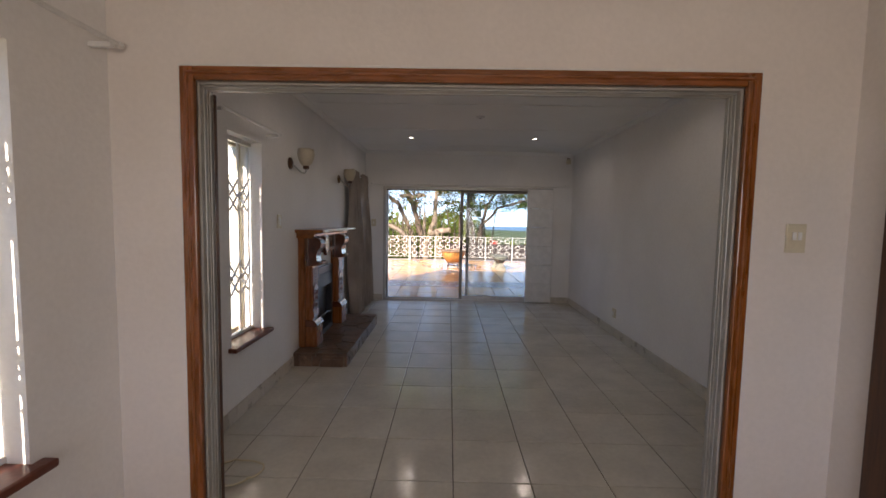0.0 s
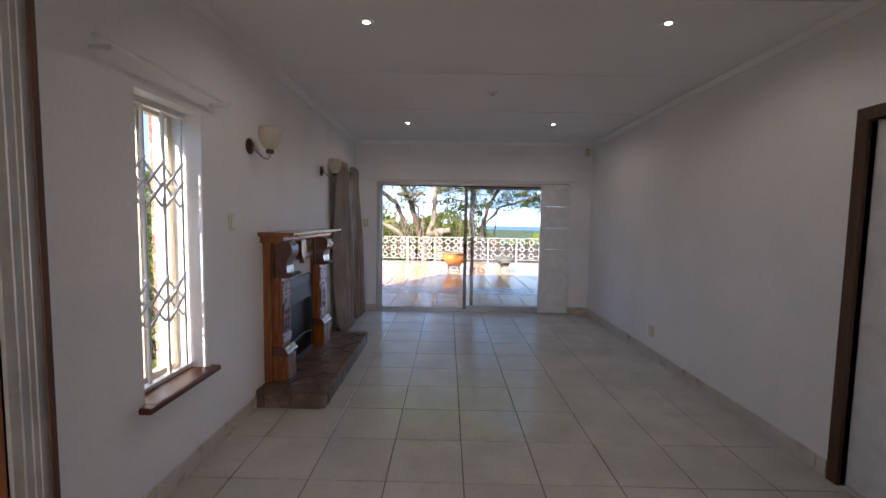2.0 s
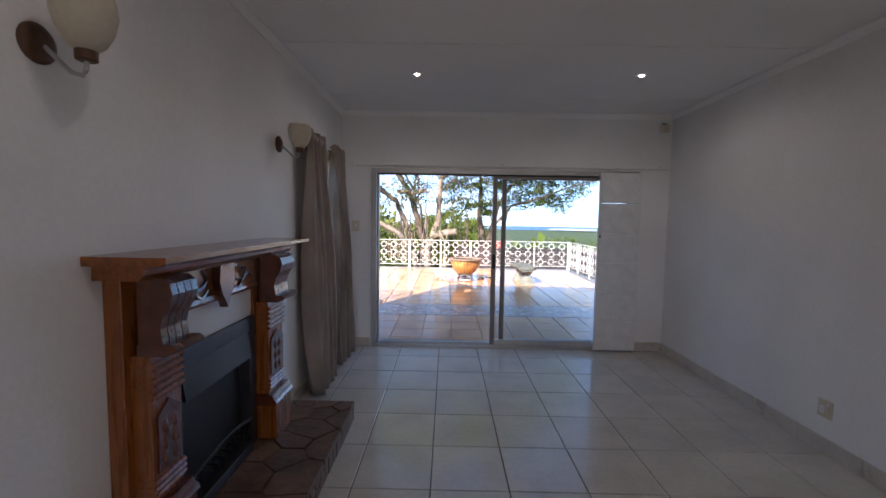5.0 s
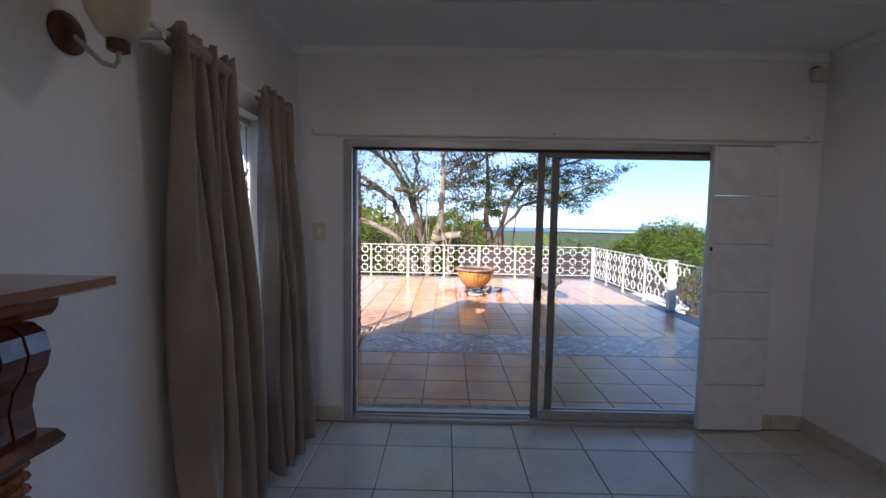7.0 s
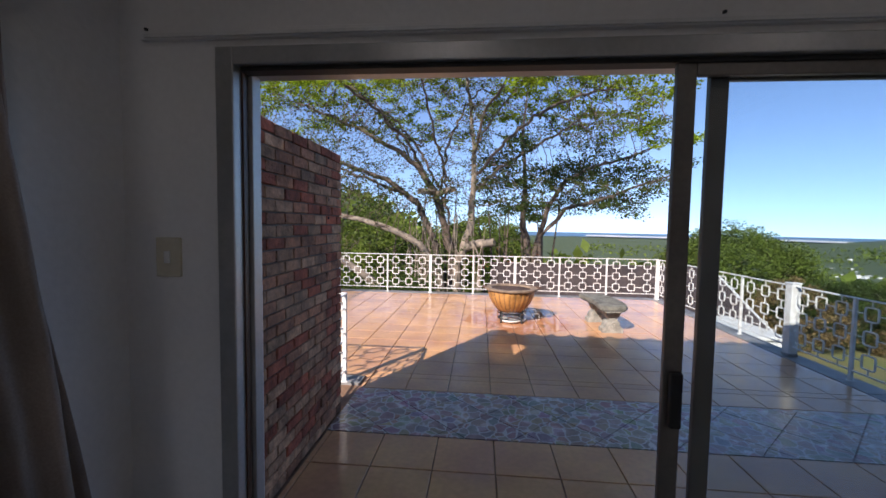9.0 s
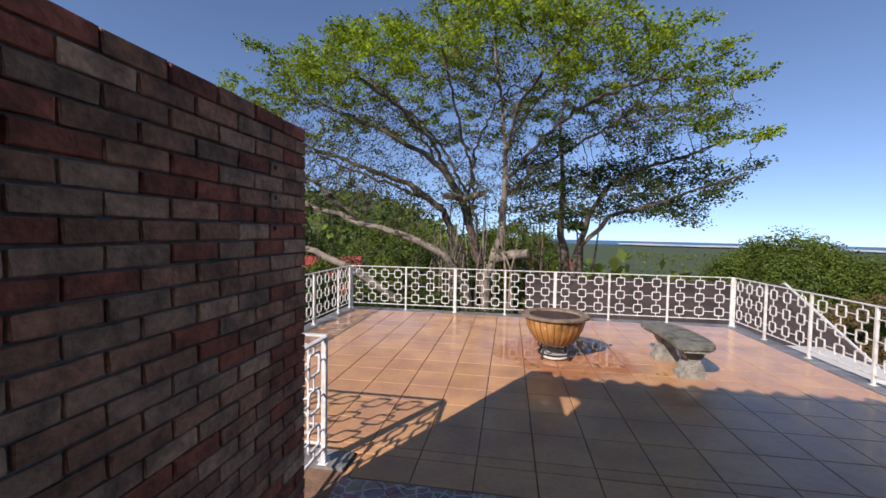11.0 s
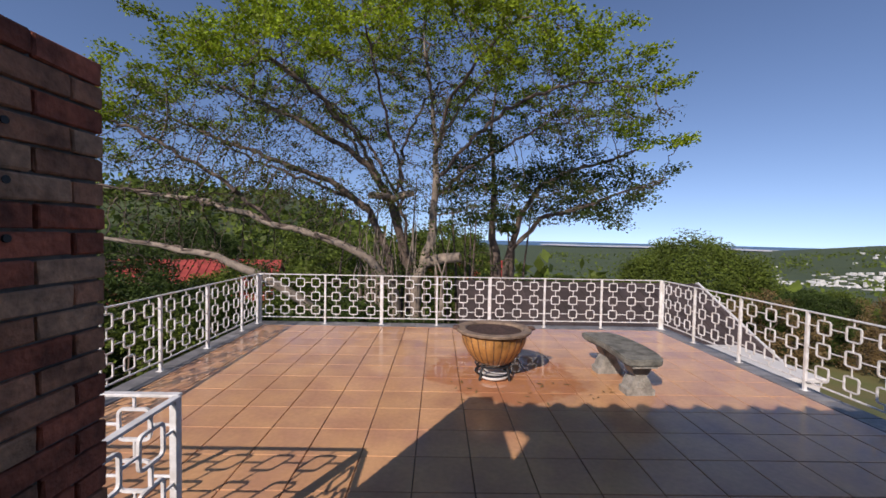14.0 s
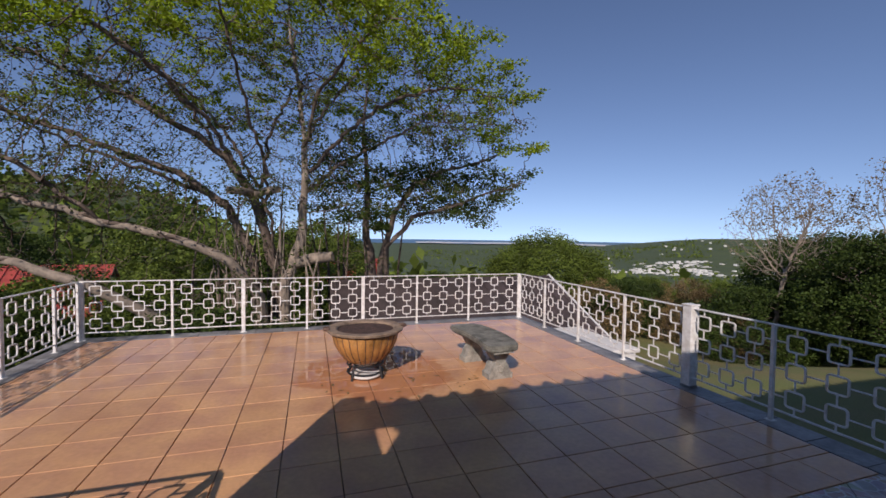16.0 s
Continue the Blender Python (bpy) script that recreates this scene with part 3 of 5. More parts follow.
def curtain(y0, y1, spread, seed):
    """A gathered curtain that falls from the rod to just above the floor."""
    rnd = random.Random(seed)
    c = thing("curtain", (XL + 0.1, (y0 + y1) / 2, 0.03), "taupe satin curtain, gathered and drawn aside on its rod", "curtain", "pair of curtains")
    nu, nv = 110, 44
    ph = [rnd.uniform(0, 6.28) for _ in range(4)]
    vs, fs = [], []
    top = 2.215
    for j in range(nv + 1):
        t = j / nv
        z = top - t * (top - 0.03)
        fan = t ** 1.3
        for i in range(nu + 1):
            u = i / nu
            y = y0 + (y1 - y0) * u + fan * spread * (u + 0.6)
            amp = 0.022 + 0.05 * min(1, t * 2)
            s = math.sin(u * 6.28 * 3.6 + ph[0] + 2.0 * math.sin(t * 2.6 + ph[1]) + 0.9 * math.sin(u * 7 + ph[3] + t))
            x = XL + 0.10 + 0.035 * fan + amp * s + 0.018 * math.sin(u * 6.28 * 11 + ph[2] + t * 2.5) + (0.006 * math.sin(u * 210) if t < 0.05 else 0)
            y += 0.015 * math.cos(u * 6.28 * 4.5 + ph[0] + t) * min(1, t * 2)
            vs.append((max(x, XL + 0.015), y, z + (0.012 * math.sin(u * 75 + ph[1]) if j == 0 else 0)))
    w = nu + 1
    for j in range(nv):
        for i in range(nu):
            a = j * w + i
            fs.append((a, a + 1, a + w + 1, a + w))
    ob = raw("drape", vs, fs, CLOTH, c, smooth=True)
    sol = ob.modifiers.new("thick", 'SOLIDIFY')
    sol.thickness = 0.004
    part("heading_tape", tube([(XL + 0.10, y0 + 0.01, 2.165), (XL + 0.10, y1 - 0.01, 2.165)], 0.035, 9), CLOTH, c)


curtain(6.02, 6.42, 0.09, 3)
curtain(6.72, 7.10, 0.13, 8)


# ---- sliding patio door ----
sd = thing("sliding_door", (0.33, YB, 0), "aluminium sliding patio door, standing half open", "sliding door", kind="structure")
for a, b in ((-1.21, -1.15), (1.82, 1.88)):
    part("frame_side", box(a, b, YB - 0.02, YB + 0.14, 0, 2.10, 0.004), ALU, sd)
part("frame_head", box(-1.15, 1.82, YB - 0.02, YB + 0.14, 2.045, 2.10, 0.004), ALU, sd)
part("frame_track", box(-1.15, 1.82, YB - 0.02, YB + 0.16, -0.004, 0.028, 0.004), ALU, sd)
for y in (YB + 0.02, YB + 0.075):
    part("track_rib", box(-1.15, 1.82, y - 0.004, y + 0.004, 0.028, 0.04), ALU, sd)
for x0, x1, y, m in ((0.20, 1.80, YB + 0.02, BRONZE), (0.315, 1.82, YB + 0.065, BRONZE)):
    pn = part("sliding_panel", box(x0, x0 + 0.055, y - 0.011, y + 0.011, 0.04, 2.045, 0.003), m, sd, "dull metal sliding panel")
    part("stile", box(x1 - 0.05, x1, y - 0.011, y + 0.011, 0.04, 2.045, 0.003), m, pn)
    part("bottom_rail", box(x0 + 0.055, x1 - 0.05, y - 0.011, y + 0.011, 0.04, 0.10, 0.003), ALU, pn)
    part("top_rail", box(x0 + 0.055, x1 - 0.05, y - 0.011, y + 0.011, 1.995, 2.045, 0.003), m, pn)
    gl = part("pane", box(x0 + 0.05, x1 - 0.045, y - 0.003, y + 0.003, 0.09, 2.0), GLASS, pn)
    gl.visible_shadow = False
# Dark strip drawn where the side frame has only a shaded groove.
part("seal", box(-1.149, -1.143, YB + 0.024, YB + 0.045, 0.03, 2.045, 0.001), DARKWOOD, sd, "dark strip standing in for a shaded frame groove")
part("guide", box(-1.149, -1.132, YB + 0.06, YB + 0.11, 0.03, 2.045, 0.003), ALU, sd)
# Black strip stands in for the dark gap under the frame head.
part("head_seal", box(-1.138, 1.40, YB + 0.0, YB + 0.05, 2.03, 2.044, 0.002), BLACK, sd)
part("lock", box(0.21, 0.245, YB - 0.024, YB + 0.002, 0.95, 1.12, 0.006), BLACK, sd, "black door latch")
shut = thing("door_3", (1.65, YB - 0.05, 0), "white panelled shutter leaf folded beside the patio door", "shutter", kind="structure")
for k in range(6):
    z0 = 0.02 + k * 0.343
    part("panel", box(1.44, 1.885, YB - 0.075, YB - 0.03, z0 + 0.002, z0 + 0.341, 0.004), WHITE, shut)
part("edge_post", box(1.415, 1.438, YB - 0.08, YB - 0.028, 0.02, 2.08, 0.003), WHITE, shut)
part("catch", box(1.42, 1.434, YB - 0.09, YB - 0.08, 1.34, 1.37, 0.002), BLACK, shut)
tr = thing("curtain_track", (0.3, YB, 2.13), "long white curtain track board above the patio door", "curtain track")
part("board", box(-1.46, 2.2, YB - 0.022, YB, 2.125, 2.155, 0.003), WALL, tr)
part("runner", box(-1.44, 2.18, YB - 0.032, YB - 0.022, 2.128, 2.14, 0.002), WHITE, tr)
for x in (-1.43, 0.3, 2.1):
    part("screw", lathe([(0.006, 0), (0.006, 0.006)], (x, YB - 0.03, 2.15), 8), STEEL, tr)


# ---- small fittings ----
def plate(name, label, at, axis, w, h, cat, marks):
    t = thing(name, at, label, cat)
    x, y, z = at
    if axis[0] == "x":
        s = 1 if axis[1] == "+" else -1
        part("cover", box(min(x, x + s * 0.012), max(x, x + s * 0.012), y - w / 2, y + w / 2, z - h / 2, z + h / 2, 0.003), PLASTIC, t)
        for dy, dz, ww, hh in marks:
            part("rocker", box(min(x + s * 0.012, x + s * 0.019), max(x + s * 0.012, x + s * 0.019), y + dy - ww, y + dy + ww, z + dz - hh, z + dz + hh, 0.002), WHITE, t)
    else:
        part("cover", box(x - w / 2, x + w / 2, y - 0.012, y, z - h / 2, z + h / 2, 0.003), PLASTIC, t)
        for dx, dz, ww, hh in marks:
            part("rocker", box(x + dx - ww, x + dx + ww, y - 0.019, y - 0.012, z + dz - hh, z + dz + hh, 0.002), WHITE, t)


plate("light_switch", "yellowed plastic light switch beside the wide opening", (1.56, YP0, 1.445), "y", 0.085, 0.13, "light switch", [(-0.012, 0.01, 0.008, 0.018), (0.012, 0.01, 0.008, 0.018)])
plate("light_switch", "yellowed plastic light switch beside the patio door", (-1.39, YB, 1.43), "y", 0.085, 0.13, "light switch", [(0, 0, 0.01, 0.02)])
plate("light_switch", "white plastic light switch beside the fireplace", (XL, 3.70, 1.46), "x+", 0.075, 0.125, "light switch", [(0, 0.015, 0.009, 0.016), (0, -0.02, 0.009, 0.016)])
plate("wall_socket", "cream plastic wall socket above the skirting", (XR, 5.42, 0.30), "x-", 0.10, 0.12, "wall socket", [(0.012, -0.01, 0.02, 0.025), (-0.03, 0.035, 0.007, 0.01)])
pir = thing("alarm_sensor", (2.13, YB - 0.05, 2.6), "small cream motion alarm sensor in the wall corner", "alarm sensor")
part("housing", box(2.09, 2.17, YB - 0.075, YB - 0.02, 2.54, 2.63, 0.012), PLASTIC, pir)
part("mount", box(2.11, 2.15, YB - 0.03, YB, 2.62, 2.65, 0.003), DARKWOOD, pir)


def downlight(x, y):
    d = thing("downlight", (x, y, H), "small recessed ceiling downlight, lit", "downlight", "ceiling downlights")
    part("ring", lathe([(0.046, -0.006), (0.048, 0.0)], (x, y, H - 0.001), 20), WHITE, d)
    d2 = bpy.data.lights.new("downlight_lamp", 'SPOT')
    d2.energy, d2.spot_size, d2.spot_blend, d2.shadow_soft_size, d2.color = 1.3, radians(168), 0.5, 0.03, (1.0, 0.95, 0.9)
    lamp = new("downlight_lamp", d2)
    lamp.matrix_world = look((x, y, H - 0.03), (x, y, 0))
    part("bulb", lathe([(0.016, -0.010), (0.022, -0.006)], (x, y, H), 16), LAMP_GLOW, d)


for x, y in ((-0.6, 3.58), (1.28, 3.55), (-0.6, 6.28), (1.26, 6.24)):
    downlight(x, y)
sm = thing("ceiling_rose", (0.35, 5.0, H), "small round white ceiling outlet cover", "ceiling fitting")
part("cover", lathe([(0.035, -0.018), (0.052, -0.008), (0.055, 0)], (0.35, 5.0, H), 20), WHITE, sm)
part("hole", lathe([(0.012, -0.021), (0.014, -0.016)], (0.35, 5.0, H), 10), STEEL, sm)


def wall_lamp(y, z):
    t = thing("wall_lamp", (XL, y, z), "wall lamp with tulip-shaped frosted glass shade on a dark rose", "wall lamp", "fireplace wall lamps")
    bm = lathe([(0.058, 0), (0.058, 0.008), (0.038, 0.02), (0.012, 0.028)], (0, 0, 0), 20)
    bmesh.ops.rotate(bm, verts=bm.verts, matrix=Matrix.Rotation(radians(90), 3, 'Y'))
    bmesh.ops.translate(bm, verts=bm.verts, vec=(XL, y, z))
    part("rose", bm, DARKWOOD, t, "dark round wall rose", True)
    part("arm", tube([(XL + 0.02, y, z - 0.005), (XL + 0.06, y - 0.005, z - 0.04), (XL + 0.11, y - 0.01, z - 0.085), (XL + 0.145, y - 0.012, z - 0.095), (XL + 0.158, y - 0.013, z - 0.08), (XL + 0.16, y - 0.013, z - 0.05)], 0.007), ALU, t)
    c = (XL + 0.16, y - 0.013, z - 0.055)
    part("holder", lathe([(0.022, 0), (0.028, 0.004), (0.028, 0.03), (0.02, 0.034)], c, 16), DARKWOOD, t)
    sh = part("shade", lathe([(0.028, 0.03), (0.05, 0.05), (0.07, 0.09), (0.08, 0.135), (0.077, 0.175), (0.072, 0.19), (0.069, 0.187), (0.073, 0.165), (0.075, 0.135), (0.064, 0.095), (0.03, 0.055)], c, 28), FROST, t, "frosted cream glass shade", True)


wall_lamp(3.98, 2.02)
wall_lamp(5.72, 2.04)

cord = thing("cable", (-1.2, 2.3, 0), "loose loop of beige cable on the floor tiles", "cable")
part("loop", tube([(-1.22 + 0.14 * math.cos(s) + 0.02 * math.sin(2.2 * s), 2.27 + 0.12 * math.sin(s), 0.009 + 0.008 * (k % 7 == 3)) for k, s in enumerate(np.linspace(-2.2, 4.4, 40))], 0.006, 6), CORD, cord)
part("tail", tube([(-1.31, 2.175, 0.008), (-1.36, 2.16, 0.008), (-1.42, 2.15, 0.008), (-1.50, 2.17, 0.008)], 0.006, 6), CORD, cord)


# ---- fireplace ----
he = thing("hearth", (-1.28, 4.88, 0), "raised hearth of dark irregular flagstones", "hearth")
part("core", box(XL, -1.02, 4.03, 5.72, 0, 0.125), MORTAR, he)
rnd = random.Random(5)
for poly in crazy_cells([(XL, 4.005), (-1.0, 4.005), (-1.0, 5.735), (XL, 5.735)], 30, rnd, 0.007):
    part("flagstone", prism(poly, "z", 0.11, 0.138 + rnd.uniform(0, 0.006)), HEARTH, he)
for poly in crazy_cells([(4.01, 0.0), (5.73, 0.0), (5.73, 0.115), (4.01, 0.115)], 22, rnd, 0.006):
    part("facing_stone", prism(poly, "x", -1.03, -1.008 + rnd.uniform(0, 0.006)), HEARTH, he)
for poly in crazy_cells([(XL, 0.0), (-1.032, 0.0), (-1.032, 0.115), (XL, 0.115)], 6, rnd, 0.006):
    part("facing_stone", prism(poly, "y", 4.008 - rnd.uniform(0, 0.005), 4.031), HEARTH, he)

fp = thing("fireplace", (XL, 4.78, 0.144), "carved varnished wooden fireplace surround with dark metal grate", "fireplace")
Z0 = 0.1445
part("mantel_shelf", prism([(XL, 1.345), (-1.30, 1.345), (-1.262, 1.357), (-1.262, 1.378), (XL, 1.378)], "y", 4.09, 5.51), WOOD_Y, fp)
part("shelf_moulding", prism([(XL, 1.29), (-1.345, 1.29), (-1.325, 1.31), (-1.32, 1.33), (-1.29, 1.345), (XL, 1.345)], "y", 4.13, 5.47), WOOD_Y, fp)
part("frieze", box(XL, -1.41, 4.40, 5.16, 1.135, 1.29, 0.004), WOOD_Y, fp)
part("frieze_moulding", prism([(XL, 1.10), (-1.40, 1.10), (-1.385, 1.115), (-1.395, 1.135), (XL, 1.135)], "y", 4.40, 5.16), WOOD_Y, fp)
part("plaster_panel", box(XL, -1.46, 4.40, 5.16, 0.93, 1.10), WALL, fp)
for s, y0, y1 in ((1, 4.17, 4.40), (-1, 5.16, 5.44)):
    yo = y0 + 0.06 if s == 1 else y1 - 0.06
    a, b = y0 + 0.03, y1 - 0.03
    col = part("pilaster", box(XL, -1.43, y0, y1, Z0, 1.29, 0.004), WOOD, fp)
    part("plinth", box(-1.43, -1.215, y0 + 0.02, y1 - 0.02, Z0, 0.36, 0.005), WOOD, col)
    part("plinth_cap", prism([(-1.43, 0.36), (-1.21, 0.36), (-1.20, 0.375), (-1.215, 0.39), (-1.235, 0.40), (-1.25, 0.425), (-1.43, 0.425)], "y", y0 + 0.01, y1 - 0.01), CARVE, col)
    part("shaft", box(-1.43, -1.30, a, b, 0.425, 1.0, 0.006), WOOD, col)
    for zz in (0.45, 0.475, 0.50, 0.83, 0.86, 0.89, 0.92, 0.95):
        part("turned_ring", prism([(-1.43, zz), (-1.285, zz), (-1.272, zz + 0.010), (-1.285, zz + 0.021), (-1.43, zz + 0.021)], "y", a - 0.003, b + 0.003), WOOD, col)
    part("carved_panel", prism([(a + 0.02, 0.54), (b - 0.02, 0.54), (b - 0.02, 0.76), ((a + b) / 2, 0.81), (a + 0.02, 0.76)], "x", -1.31, -1.283), CARVE, col)
    for q in range(3):
        for sy in (-0.028, 0.028):
            part("carved_leaf", lathe([(0.004, -0.03), (0.017, -0.008), (0.014, 0.012), (0.004, 0.032)], (-1.285, (a + b) / 2 + sy, 0.58 + q * 0.065), 8), CARVE, col)
    part("capital", prism([(-1.43, 1.0), (-1.30, 1.0), (-1.25, 1.015), (-1.24, 1.03), (-1.265, 1.045), (-1.43, 1.045)], "y", y0 + 0.03, y1 - 0.03), CARVE, col)
    for q in range(4):
        yy = a + 0.005 + q * (b - a - 0.01) / 4
        part("scroll_bracket", prism([(-1.43, 1.045), (-1.315, 1.045), (-1.325, 1.10), (-1.31, 1.15), (-1.275, 1.19), (-1.262, 1.23), (-1.275, 1.27), (-1.31, 1.29), (-1.43, 1.29)], "y", yy + 0.004, yy + (b - a - 0.01) / 4 - 0.002), CARVE, col)
# carved frieze: swags and a hanging centre boss
part("centre_boss", prism([(4.72, 1.29), (4.84, 1.29), (4.85, 1.20), (4.835, 1.15), (4.80, 1.10), (4.78, 1.06), (4.76, 1.10), (4.725, 1.15), (4.71, 1.20)], "x", -1.41, -1.335), CARVE, fp)
for yc, s in ((4.56, 1), (5.0, -1)):
    pts = [(-1.40, yc + s * (0.012 + 0.011 * a) * math.cos(a) * 1.2, 1.215 + (0.008 + 0.007 * a) * math.sin(a)) for a in np.linspace(0, 7.2, 30)]
    part("scroll", tube(pts, 0.009, 6), CARVE, fp)
    part("scroll", tube([(-1.40, yc - s * 0.11 + 0.22 * s * q / 10, 1.17 + 0.04 * math.sin(q * 0.62)) for q in range(11)], [0.006 + 0.006 * math.sin(q * 0.31) for q in range(11)], 6), CARVE, fp)
# insert
ins = thing("fire_grate", (XL, 4.78, Z0), "black cast iron fireplace insert with grate and dark steel hood", "fire grate")
part("frame_side", box(-1.53, -1.425, 4.402, 4.475, Z0, 0.93, 0.004), STEEL, ins)
part("frame_side", box(-1.53, -1.425, 5.085, 5.158, Z0, 0.93, 0.004), STEEL, ins)
part("frame_top", box(-1.53, -1.425, 4.475, 5.085, 0.85, 0.93, 0.004), STEEL, ins)
part("back", box(XL, -1.525, 4.475, 5.085, Z0, 0.85), BLACK, ins)
part("hood", prism([(-1.52, 0.66), (-1.43, 0.70), (-1.40, 0.70), (-1.44, 0.85), (-1.52, 0.85)], "y", 4.476, 5.084), BLACK, ins)
part("ash_pan", box(-1.52, -1.38, 4.50, 5.06, Z0, 0.20, 0.006), BLACK, ins)
for q in range(9):
    y = 4.53 + q * 0.062
    part("bar", tube([(-1.50, y, 0.27), (-1.40, y, 0.265), (-1.385, y, 0.34)], 0.007, 6), BLACK, ins)
part("fender", tube([(-1.385, 4.50 + q * 0.056, 0.34 + 0.035 * math.sin(q * 0.314 * 1.0)) for q in range(11)], 0.009, 6), STEEL, ins)


for ob in fp.children:            # the surround is shallow under its deep shelf
    ob.scale.x = 1.0 if ob.name.startswith("mantel_shelf") else 0.8 if ob.name.startswith("shelf_moulding") else 0.56
    for sub_part in ob.children:
        if sub_part.name.startswith(("scroll_bracket", "capital")):
            sub_part.scale.x = 1.4
for ob in ins.children:
    ob.scale.x = 0.6


# ---- terrace ----
TX0, TX1, TY1 = -3.63, 3.48, 15.48
ter = bmesh.new()
box(-1.74, TX1 + 0.12, YB1, 10.05, -2.6, -0.02, bm=ter)
box(TX0 - 0.12, TX1 + 0.12, 10.05, TY1 + 0.12, -2.6, -0.02, bm=ter)
pav = tagged(part("pavement_terrace", ter, TERRA_GROUT), "terracotta tiled raised terrace with slate border", "terrace", kind="structure")
thr = tagged(part("threshold", box(-1.21, 1.88, YB + 0.16, YB1 + 0.02, -0.02, 0.012, 0.004), CONC), "concrete door threshold", "threshold", kind="structure")


def slab(name, outline, z0, z1, material, parent):
    return part(name, prism(outline, "z", z0, z1), material, parent)


rnd = random.Random(11)


def border(x0, x1, y0, y1, along, n):
    for k in range(n):
        a, b = k / n, (k + 1) / n
        if along == "x":
            slab("slate_piece", [(x0 + (x1 - x0) * a + 0.004, y0), (x0 + (x1 - x0) * b - 0.004, y0 + 0.0), (x0 + (x1 - x0) * b - 0.004 + rnd.uniform(-0.0, 0.004), y1), (x0 + (x1 - x0) * a + 0.004, y1)], -0.02, 0.002 + rnd.uniform(0, 0.004), SLATE, pav)
        else:
            slab("slate_piece", [(x0, y0 + (y1 - y0) * a + 0.004), (x1, y0 + (y1 - y0) * a + 0.004), (x1, y0 + (y1 - y0) * b - 0.004), (x0, y0 + (y1 - y0) * b - 0.004)], -0.02, 0.002 + rnd.uniform(0, 0.004), SLATE, pav)


border(TX0 - 0.12, TX1 + 0.12, TY1 - 0.16, TY1 + 0.12, "x", 18)
border(TX0 - 0.12, TX0 + 0.14, 10.05, TY1 - 0.164, "y", 14)
border(TX1 - 0.14, TX1 + 0.12, YB1, TY1 - 0.164, "y", 20)
border(TX0 + 0.144, -1.5, 10.05, 10.25, "x", 5)


# ---- railings ----
def ring_mesh(w, h, bar, r=0.03, segs=3):
    """A rounded square ring of square bar, in the x-z plane."""
    out = []
    for cx, cz, a0 in ((w / 2 - r, h / 2 - r, 0), (-w / 2 + r, h / 2 - r, 90), (-w / 2 + r, -h / 2 + r, 180), (w / 2 - r, -h / 2 + r, 270)):
        for k in range(segs + 1):
            a = radians(a0 + 90 * k / segs)
            out.append((cx, cz, math.cos(a), math.sin(a)))
    vs, fs = [], []
    for cx, cz, c, s in out:
        for dr, dy in ((r, -bar), (r, bar), (r - 2 * bar, bar), (r - 2 * bar, -bar)):
            vs.append((cx + c * dr, dy, cz + s * dr))
    n = len(out)
    for i in range(n):
        j = (i + 1) % n
        for k in range(4):
            fs.append((i * 4 + k, j * 4 + k, j * 4 + (k + 1) % 4, i * 4 + (k + 1) % 4))
    me = bpy.data.meshes.new("ring")
    me.from_pydata(vs, [], fs)
    me.materials.append(RAIL)
    return me


def bar_mesh(name, sx, sy, sz):
    bm = box(-sx / 2, sx / 2, -sy / 2, sy / 2, -sz / 2, sz / 2, 0.0015)
    me = bpy.data.meshes.new(name)
    bm.to_mesh(me)
    bm.free()
    me.materials.append(RAIL)
    return me


RING = ring_mesh(0.155, 0.155, 0.007)
STUB_V = bar_mesh("link", 0.013, 0.013, 0.09)
RH = 0.87


def railing(a, b, posts, squares, wide=()):
    """A railing from a to b; posts are distances along it, squares the count of rings across each bay."""
    a, b = Vector((*a, 0)), Vector((*b, 0))
    length = (b - a).length
    turn = math.atan2(b.y - a.y, b.x - a.x)
    r = thing("terrace_railing", a, "white painted steel terrace railing with rows of rounded squares", "railing", "terrace railings")
    r.rotation_euler = (0, 0, turn)

    def put(name, me, x, z, sx=1.0):
        ob = new(name, me)
        ob.parent = r
        ob.location = (x, 0, z)
        ob.scale = (sx, 1, 1)

    def solid(name, x0, x1, y0, y1, z0, z1):
        bm = box(x0, x1, y0, y1, z0, z1, 0.003)
        me = bpy.data.meshes.new(name)
        bm.to_mesh(me)
        bm.free()
        me.materials.append(RAIL)
        ob = new(name, me)
        ob.parent = r
    solid("top_rail", 0, length, -0.018, 0.018, RH - 0.014, RH)
    solid("bottom_rail", 0, length, -0.01, 0.01, 0.105, 0.12)
    for i, p in enumerate(posts):
        w = 0.028 if i in wide else 0.016
        solid("post", p - w, p + w, -0.016, 0.016, 0.0, RH - 0.014)
        solid("post_foot", p - w - 0.02, p + w + 0.02, -0.035, 0.035, 0.0, 0.008)
    zs = (0.245, 0.485, 0.725)
    for (p, q), n in zip(zip(posts, posts[1:]), squares):
        step = (q - p) / (n + 0.25)
        xs = [p + step * (0.625 + k) for k in range(n)]
        for z in zs:
            edges = [p] + [e for x in xs for e in (x - 0.077, x + 0.077)] + [q]
            for x in xs:
                put("ring", RING, x, z)
            for e0, e1 in zip(edges[::2], edges[1::2]):
                solid("link", e0, e1, -0.006, 0.006, z - 0.006, z + 0.006)
        for x in xs:
            for z0, z1 in ((0.12, 0.168), (0.322, 0.408), (0.562, 0.648), (0.802, RH - 0.014)):
                solid("link", x - 0.006, x + 0.006, -0.006, 0.006, z0, z1)
    return r


